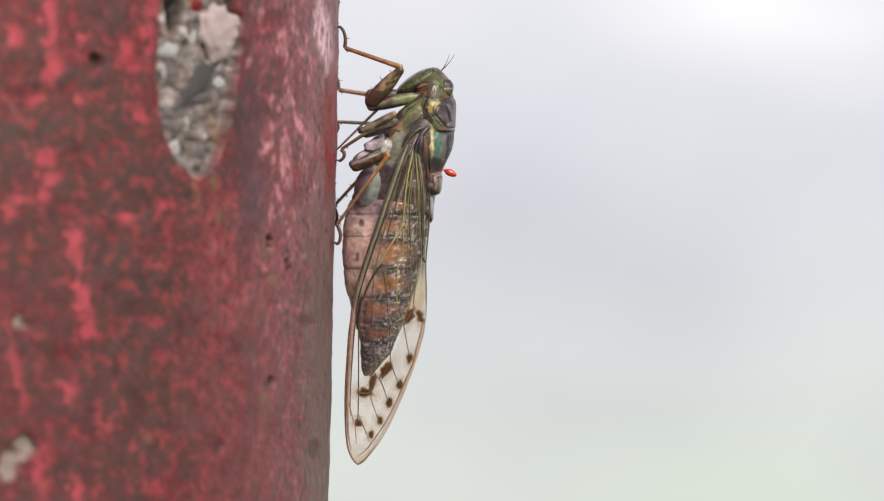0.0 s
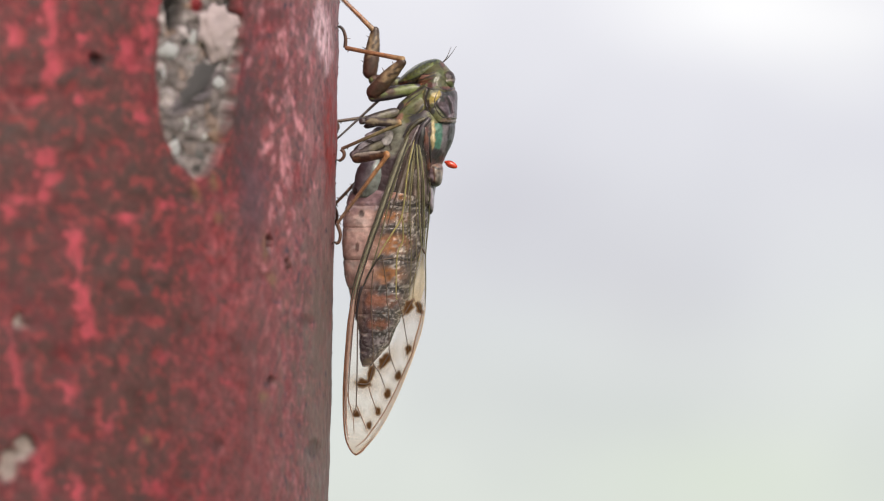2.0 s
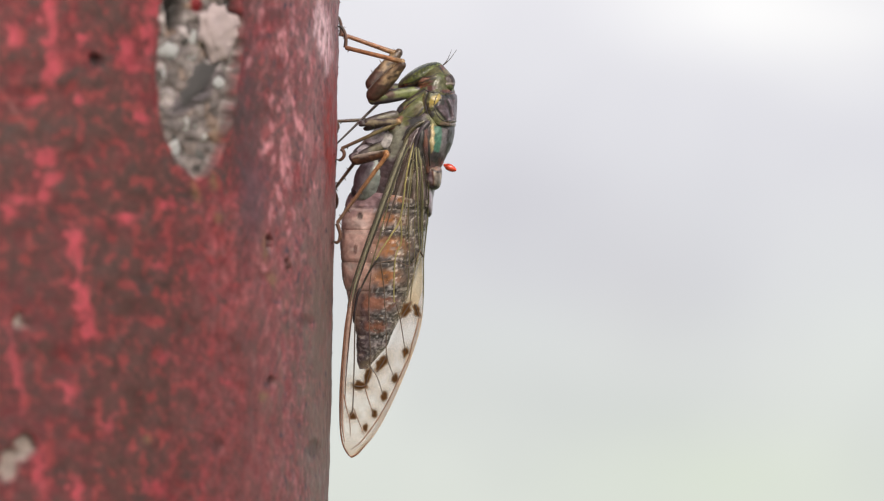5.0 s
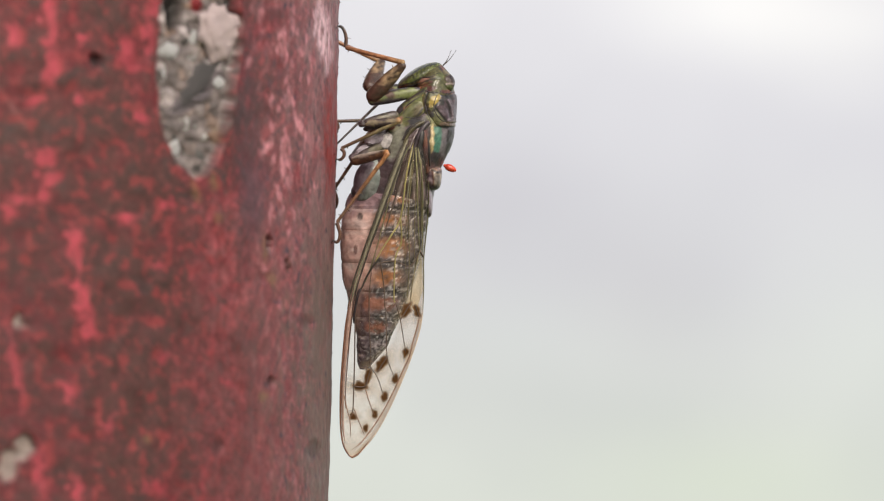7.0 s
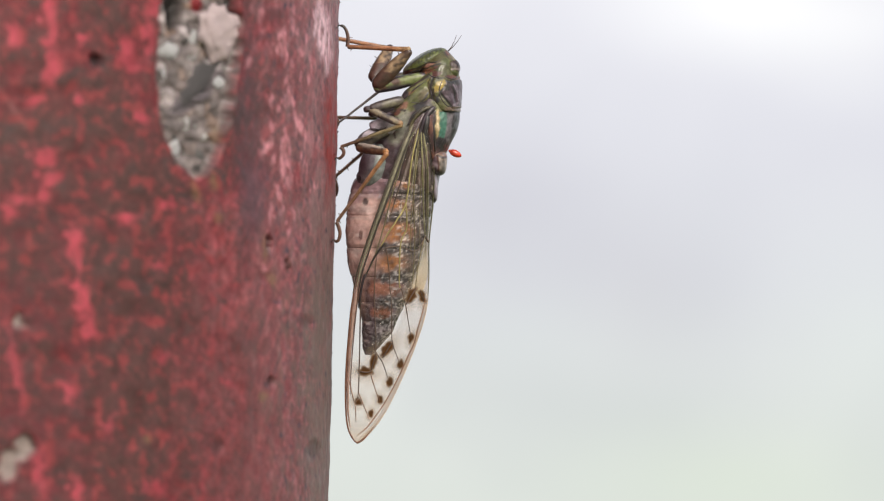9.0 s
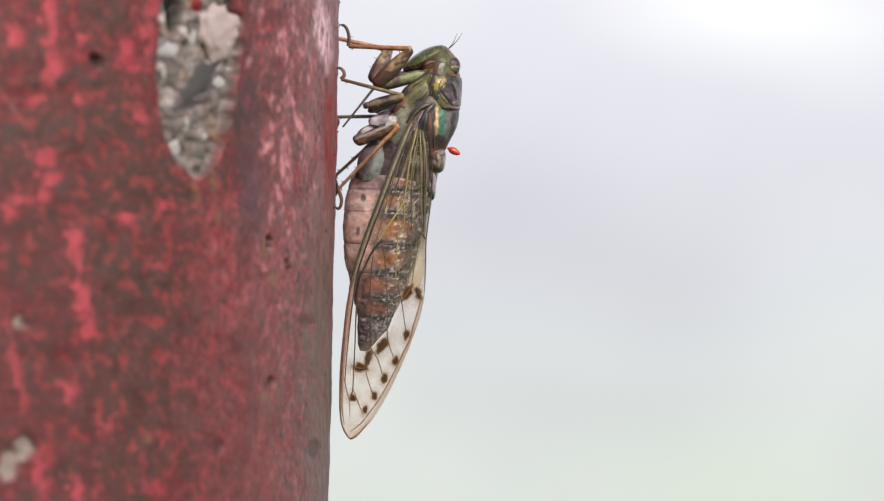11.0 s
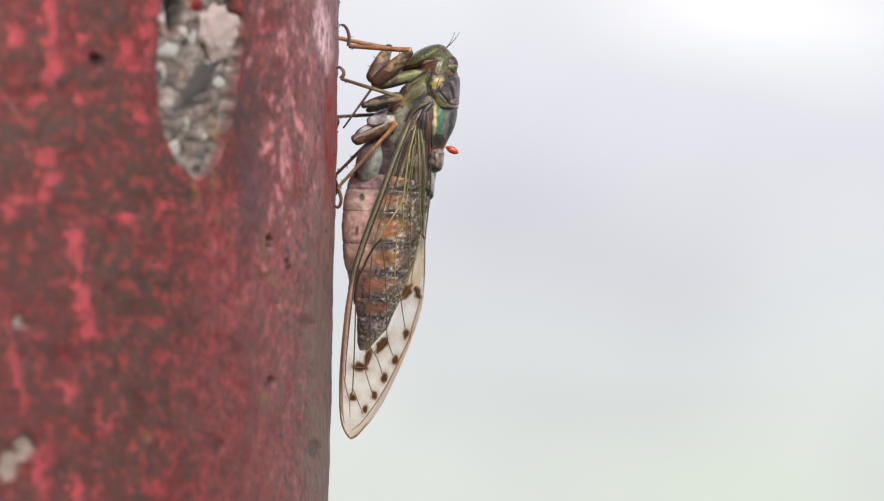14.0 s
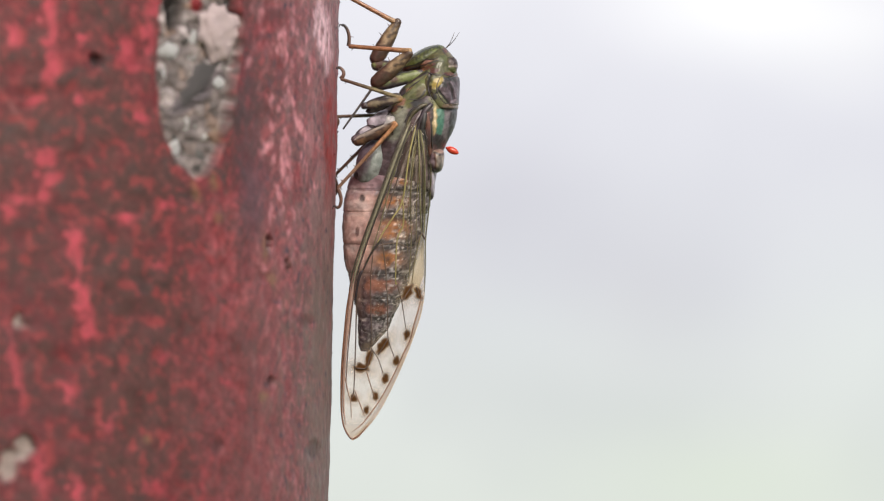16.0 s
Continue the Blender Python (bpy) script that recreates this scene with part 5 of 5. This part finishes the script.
LEGS = {}
for kind in ("fore", "mid", "hind"):
    prof, tone, spn = THICK[kind]
    f_me = limb(FEMUR[kind], prof, "femur", tone, spn, 0.8)
    prof, tone, spn = SHIN[kind]
    t_me = limb(TIBIA[kind], prof, "tibia", tone, spn)
    toe = toe_mesh(kind)
    far_me = limb(107.0, prof, "tibia", tone, spn)
    for side in (1, -1):
        h, r = Vector(HIP[kind]), Vector(ROOT[kind])
        ln = (r - h).length
        c_me = limb(ln, [(0, 5), (0.12, 8.5), (0.35, 11), (0.6, 11.8), (0.85, 10.5), (1, 9)] if kind == "fore" else [(0, 6), (0.2, 9), (0.6, 9.5), (0.85, 8.5), (1, 7)], "coxa",
                    (lambda t, co: blend(blend((0.155, 0.185, 0.070), (0.095, 0.05, 0.035), (t - 0.66 + 0.6 * noise.noise(co * 700)) / 0.15), (0.062, 0.050, 0.060), max((co.z / S - 2.5 - 5 * (1 - t) + 5 * noise.noise(co * 600)) / 2.5, (-co.z / S - 8 + 3 * noise.noise(co * 900)) / 2, (0.14 - t + 0.3 * noise.noise(co * 900)) / 0.1))) if kind == "fore" else
                    (lambda t, co: blend(blend((0.150, 0.138, 0.095), (0.062, 0.050, 0.048), 0.5 + 2.2 * noise.noise(co * 600)), (0.045, 0.035, 0.035), (abs(co.z) / S - 6.0 + 3 * noise.noise(co * 900)) / 2.0)), (), 0.9)
        coxa = part({"fore": "foreleg", "mid": "middle_leg", "hind": "hind_leg"}[kind], c_me, cicada, {"fore": "green and brown thick spiny foreleg", "mid": "slim olive middle leg", "hind": "orange-brown spined hind leg"}[kind])
        LEGS[kind, side] = (coxa, part("femur", f_me, coxa), part("tibia", far_me if (kind, side) == ("fore", -1) else t_me, coxa), part("tarsus", toe, coxa))

rostrum = shell("rostrum", tube([Vector((t * 118, 0, 0)) * S for t in np.linspace(0, 1, 12)], lambda t: (2.9 - 1.3 * t) * S, 8), lambda co: blend((0.23, 0.21, 0.20), (0.05, 0.045, 0.05), co.x / S / 118 * 1.3 - 0.4), None, "thin grey sucking beak", M_LEG)

# ---- the red mite ----
mite = tagged(new("mite"), "tiny red mite stuck to the cicada's back", "mite")
bm = bmesh.new()
bmesh.ops.create_uvsphere(bm, u_segments=24, v_segments=16, radius=1.0)
for w in bm.verts:
    x, y, z = w.co
    f = 1 - 0.12 * x + 0.05 * noise.noise(w.co * 2)
    w.co = Vector((x * 11.5, y * 6.0 * f, z * 6.2 * f)) * S
part("body", finish(bm, "body", M_MITE), mite, "glossy red oval body")
bm = bmesh.new()
bmesh.ops.create_uvsphere(bm, u_segments=12, v_segments=8, radius=1.0)
for w in bm.verts:
    w.co = Vector((w.co.x * 3.4 - 10.5, w.co.y * 3, w.co.z * 2.8)) * S
part("mouth", finish(bm, "mouth", M_MITE), mite)
# ---- the moves ----
# seconds, shift to the side and down in units, clockwise turn in degrees
BODY_A = [(0, 0.0, 0.0, 0.00), (0.5, 3.4, -11.1, 0.48), (1, 3.0, -12.8, 0.42), (1.5, 1.3, -16.3, 0.35), (2, 1.3, -15.8, 0.60), (2.5, 0.0, -16.0, 0.90), (3, 1.4, -11.8, 1.35),
          (3.5, 1.0, -11.9, 1.20), (4, 0.0, -12.2, 1.22), (6.5, -0.5, -9.2, 1.14), (7, -0.5, -10.4, 1.10), (7.5, -0.3, -13.0, 0.85), (8, 2.0, -16.2, 1.05), (8.5, 7.7, -28.5, 0.90), (9, 8.8, -36.3, 1.10)]
BODY_B = [(11.5, 5.7, -43.4, 2.20), (12, 3.4, -44.9, 1.85), (12.5, 4.2, -46.3, 1.95), (13, 5.6, -44.9, 1.80), (13.5, 3.8, -43.6, 1.88), (14, 3.7, -43.4, 1.75),
          (14.5, 4.0, -42.2, 1.92), (15, 3.8, -41.8, 1.60), (15.5, 3.9, -41.5, 1.45), (16, 3.8, -42.1, 1.48)]
BODY = BODY_A + BODY_B
# ankles on the post: seconds, u, v
STAND = {("fore", 1): [(0, 611.5, 85), (8, 613, 84), (9, 616, 83), (11.5, 618, 82), (16, 618, 82)],
         ("mid", 1): [(0, 605, 265), (8.0, 605, 263), (9.2, 604, 260), (9.8, 612, 225), (10.6, 612, 165), (11.1, 604, 139), (16, 604, 140)],
         ("mid", -1): [(0, 594, 216), (7.5, 594, 215), (9.0, 594, 208), (16, 594, 207)],
         ("hind", 1): [(0, 598, 398), (9.0, 597, 394), (9.4, 602, 385), (10.4, 604, 345), (11.2, 599, 333), (12.0, 600, 320), (12.7, 600, 318), (13.1, 599, 333), (16, 599, 334)],
         ("hind", -1): [(0, 592, 366), (2.2, 592, 364), (2.6, 592, 338), (8.1, 592, 336), (8.5, 592, 316), (16, 592, 313)]}
ANKLE_D = {"fore": 26.0, "mid": 60.0, "hind": 85.0}
# how much each knee stands out towards its own side
SPLAY = {("fore", 1): [(0, 0.42), (8, 0.40), (9, 0.30), (16, 0.28)], ("mid", 1): [(0, 0.2), (16, 0.2)], ("mid", -1): [(0, 0.15), (0.5, 0.5), (7.5, 0.5), (8.5, 1.0), (16, 1.0)],
         ("hind", 1): [(0, 0.95), (8, 0.95), (9.2, 1.1), (11.2, 0.6), (12.5, 0.6), (12.9, 0.8), (13.6, 0.6), (16, 0.6)], ("hind", -1): [(0, 0.7), (16, 0.7)]}
SWING = {("fore", 1): [(0, 0.25), (16, 0.1)], ("mid", 1): [(0, -0.3), (16, -0.3)], ("mid", -1): [(0, 1.2), (0.5, 0.3), (7.5, 0.25), (8.5, -0.2), (16, -0.35)],
         ("hind", 1): [(0, 0.0), (16, 0.0)], ("hind", -1): [(0, 0.2), (16, 0.2)]}
# how low the far foreleg's femur is rooted
FAR_ROOT = [(0, 170), (7, 172), (8.5, 180), (11.5, 190), (15.5, 190), (15.8, 166), (16, 166)]
# turn of the near middle foot about its ankle
FOOT_TURN = [(0, 0), (9.2, 0), (11.0, 175), (16, 175)]
FORE_ROOT = [(0, 0, 0), (0.5, 1, 0), (1.0, 3, 0), (1.5, 6, -1), (2.5, 6, -1), (3.5, 3, 0), (7, 3, 1), (8, 3, 2), (9, 4, 5), (11.5, 1, 10), (16, 1, 9)]
# the waving foreleg: seconds, knee u v, ankle u v
WAVE_A = [(0, 703, 172, 599, 156), (0.3, 703, 171, 599, 154), (0.4, 702, 160, 607, 137), (0.5, 692, 133, 628, 76), (0.6, 684, 95, 634, 10), (0.7, 674, 72, 615, 0), (0.8, 675, 61, 609, 0),
          (0.9, 695, 73, 605, 18), (1.0, 702, 75, 605, 30), (1.1, 704, 77, 607, 32), (1.2, 709, 75, 630, 5), (1.3, 712, 51, 686, 0), (1.4, 688, 32, 668, 0), (1.5, 695, 35, 651, 0), (1.6, 711, 57, 609, 3),
          (1.7, 715, 65, 613, 28), (1.8, 709, 82, 617, 10), (1.9, 697, 66, 651, 0)]
WAVE_B = [(2.0, 665, 56, 609, 0), (2.2, 689, 63, 603, 12), (2.4, 686, 73, 603, 28), (2.6, 691, 78, 603, 32), (2.8, 695, 86, 604, 41), (3.0, 700, 93, 610, 52), (3.2, 704, 96, 607, 53), (3.4, 707, 100, 605, 63),
          (3.5, 704, 102, 632, 30), (3.6, 693, 96, 618, 32), (3.7, 673, 100, 607, 46), (3.8, 666, 91, 605, 39), (3.9, 688, 89, 611, 56), (4.0, 705, 98, 603, 73), (4.2, 694, 114, 636, 49)]
WAVE_C = [(4.6, 704, 100, 606, 66), (5.9, 705, 94, 605, 55), (6.4, 706, 96, 605, 53), (6.5, 705, 98, 629, 25), (6.6, 694, 102, 648, 39), (6.7, 672, 107, 615, 71), (6.8, 672, 104, 604, 59), (7.0, 675, 106, 603, 73),
          (7.5, 680, 97, 603, 73), (8.0, 678, 91, 603, 73), (8.5, 684, 86, 603, 67), (9.0, 690, 83, 604, 66), (11.5, 688, 84, 602, 64)]
WAVE_D = [(15.5, 692, 86, 602, 71), (15.6, 694, 91, 601, 71), (15.7, 711, 81, 655, 0), (15.8, 695, 46, 669, 0), (15.9, 699, 42, 648, 0), (16, 704, 41, 628, 0)]
WAVE = WAVE_A + WAVE_B + WAVE_C + WAVE_D
# the beak's tip: seconds, u, v
BEAK = [(0, 597, 266), (0.5, 598, 250), (1.5, 598, 244), (3, 598, 253), (7, 598, 255), (8, 598, 247), (9, 597, 221), (11.3, 607, 228), (16, 608, 230)]


def column(rows, k):
    return [(r[0], r[k]) for r in rows]


def body_shift(t):
    """The insect's move at t, in its own space."""
    du, dv, turn = (curve(t, column(BODY, k)) for k in (1, 2, 3))
    return Matrix.Translation(Vector((du, 0, -dv)) * S) @ Matrix.Rotation(radians(turn), 4, 'Y')


def aim(p, q, ref=Vector((0, 1, 0))):
    """A pose at p whose x axis points at q."""
    x = (q - p).normalized()
    z = x.cross(ref).normalized()
    y = z.cross(x)
    m = Matrix((x, y, z)).transposed().to_4x4()
    m.translation = p
    return m


def bend(root, ankle, a, b, hint):
    """The knee between root and ankle for limb lengths a and b, on the side of hint."""
    w = ankle - root
    dist = min(max(w.length, abs(a - b) * 1.001), (a + b) * 0.999)
    n = w.normalized()
    s = (dist * dist + a * a - b * b) / (2 * dist)
    h = math.sqrt(max(0.0, a * a - s * s))
    side = (hint - n * hint.dot(n)).normalized()
    return root + n * s + side * h


def motions():
    times = [k * 0.25 for k in range(65)]
    walk(cicada, [(t, BASE @ body_shift(t)) for t in times])
    sit = Matrix.Translation(loc(799.5, 307, 0)) @ Matrix.Rotation(radians(24), 4, 'Y')
    walk(mite, [(t, BASE @ body_shift(t) @ sit) for t in times])
    beak_root = [(0, 678, 186), (9, 678, 186), (11.3, 670, 176), (16, 670, 176)]
    walk(rostrum, [(t, aim(loc(curve(t, column(beak_root, 1)), curve(t, column(beak_root, 2)), 4), body_shift(t).inverted() @ loc(curve(t, column(BEAK, 1)), curve(t, column(BEAK, 2)), 4))) for t in times])
    for (kind, side), (coxa, femur, tibia, tarsus) in LEGS.items():
        hu, hv, hd = HIP[kind]
        ru, rv, rd = ROOT[kind]
        hip, root = loc(hu, hv, hd * side), loc(ru, rv, rd * side)
        if (kind, side) == ("fore", -1):
            continue
        stand = STAND[kind, side]
        home = aim(hip, root)
        coxa.matrix_basis = home
        back = home.inverted()
        c_rows, f_rows, t_rows, g_rows = [], [], [], []
        more = sorted(set(times) | {r[0] for r in stand})
        for t in more:
            inv = body_shift(t).inverted()
            if kind == "fore":
                want = loc(ru + curve(t, column(FORE_ROOT, 1)), rv + curve(t, column(FORE_ROOT, 2)), rd * side)
                home = aim(hip, want)
                root = hip + (want - hip).normalized() * (loc(ru, rv, rd * side) - hip).length
                back = home.inverted()
                c_rows.append((t, home))
            ankle = inv @ loc(curve(t, column(stand, 1)), curve(t, column(stand, 2)), ANKLE_D[kind] * side)
            hint = Vector((1.0, -side * curve(t, SPLAY[kind, side]), curve(t, SWING[kind, side])))
            knee = bend(root, ankle, FEMUR[kind] * S, TIBIA[kind] * S, hint)
            f_rows.append((t, back @ aim(root, knee)))
            shin = aim(knee, ankle)
            t_rows.append((t, back @ shin))
            foot = inv.to_3x3().to_4x4()
            if (kind, side) == ("mid", 1):
                foot = foot @ Matrix.Rotation(radians(curve(t, FOOT_TURN)), 4, 'X')
            foot.translation = shin @ Vector((TIBIA[kind] * S, 0, 0))
            g_rows.append((t, back @ foot))
        if c_rows:
            walk(coxa, c_rows)
        walk(femur, f_rows)
        walk(tibia, t_rows)
        walk(tarsus, g_rows)
    # the far foreleg, which feels about in the air
    coxa, femur, tibia, tarsus = LEGS["fore", -1]
    c_rows, f_rows, t_rows, g_rows = [], [], [], []
    long_f, long_t = 86.0 * S, 107.0 * S
    for t, ku, kv, au, av in WAVE:
        inv = body_shift(t).inverted()
        knee = inv @ loc(ku, kv, -44)
        end = inv @ loc(au, av, -44)
        nominal = loc(650, curve(t, FAR_ROOT), -44)
        w = nominal - knee
        if w.length > long_f:
            root = knee + w.normalized() * long_f
        else:
            root = nominal
            out = math.sqrt(max(0.0, long_f ** 2 - (knee - root).length ** 2))
            knee = knee + Vector((0, out, 0))
        hip = loc(748, 170, -38)
        c = aim(hip, root)
        shin = aim(knee, Vector((end.x, knee.y, end.z)))
        c_rows.append((t, c))
        back = c.inverted()
        f_rows.append((t, back @ aim(root, knee)))
        t_rows.append((t, back @ shin))
        g_rows.append((t, back @ shin @ Matrix.Translation((long_t, 0, 0)) @ Matrix.Rotation(radians(162), 4, 'Y')))
    walk(coxa, c_rows)
    walk(femur, f_rows)
    walk(tibia, t_rows)
    walk(tarsus, g_rows)


motions()
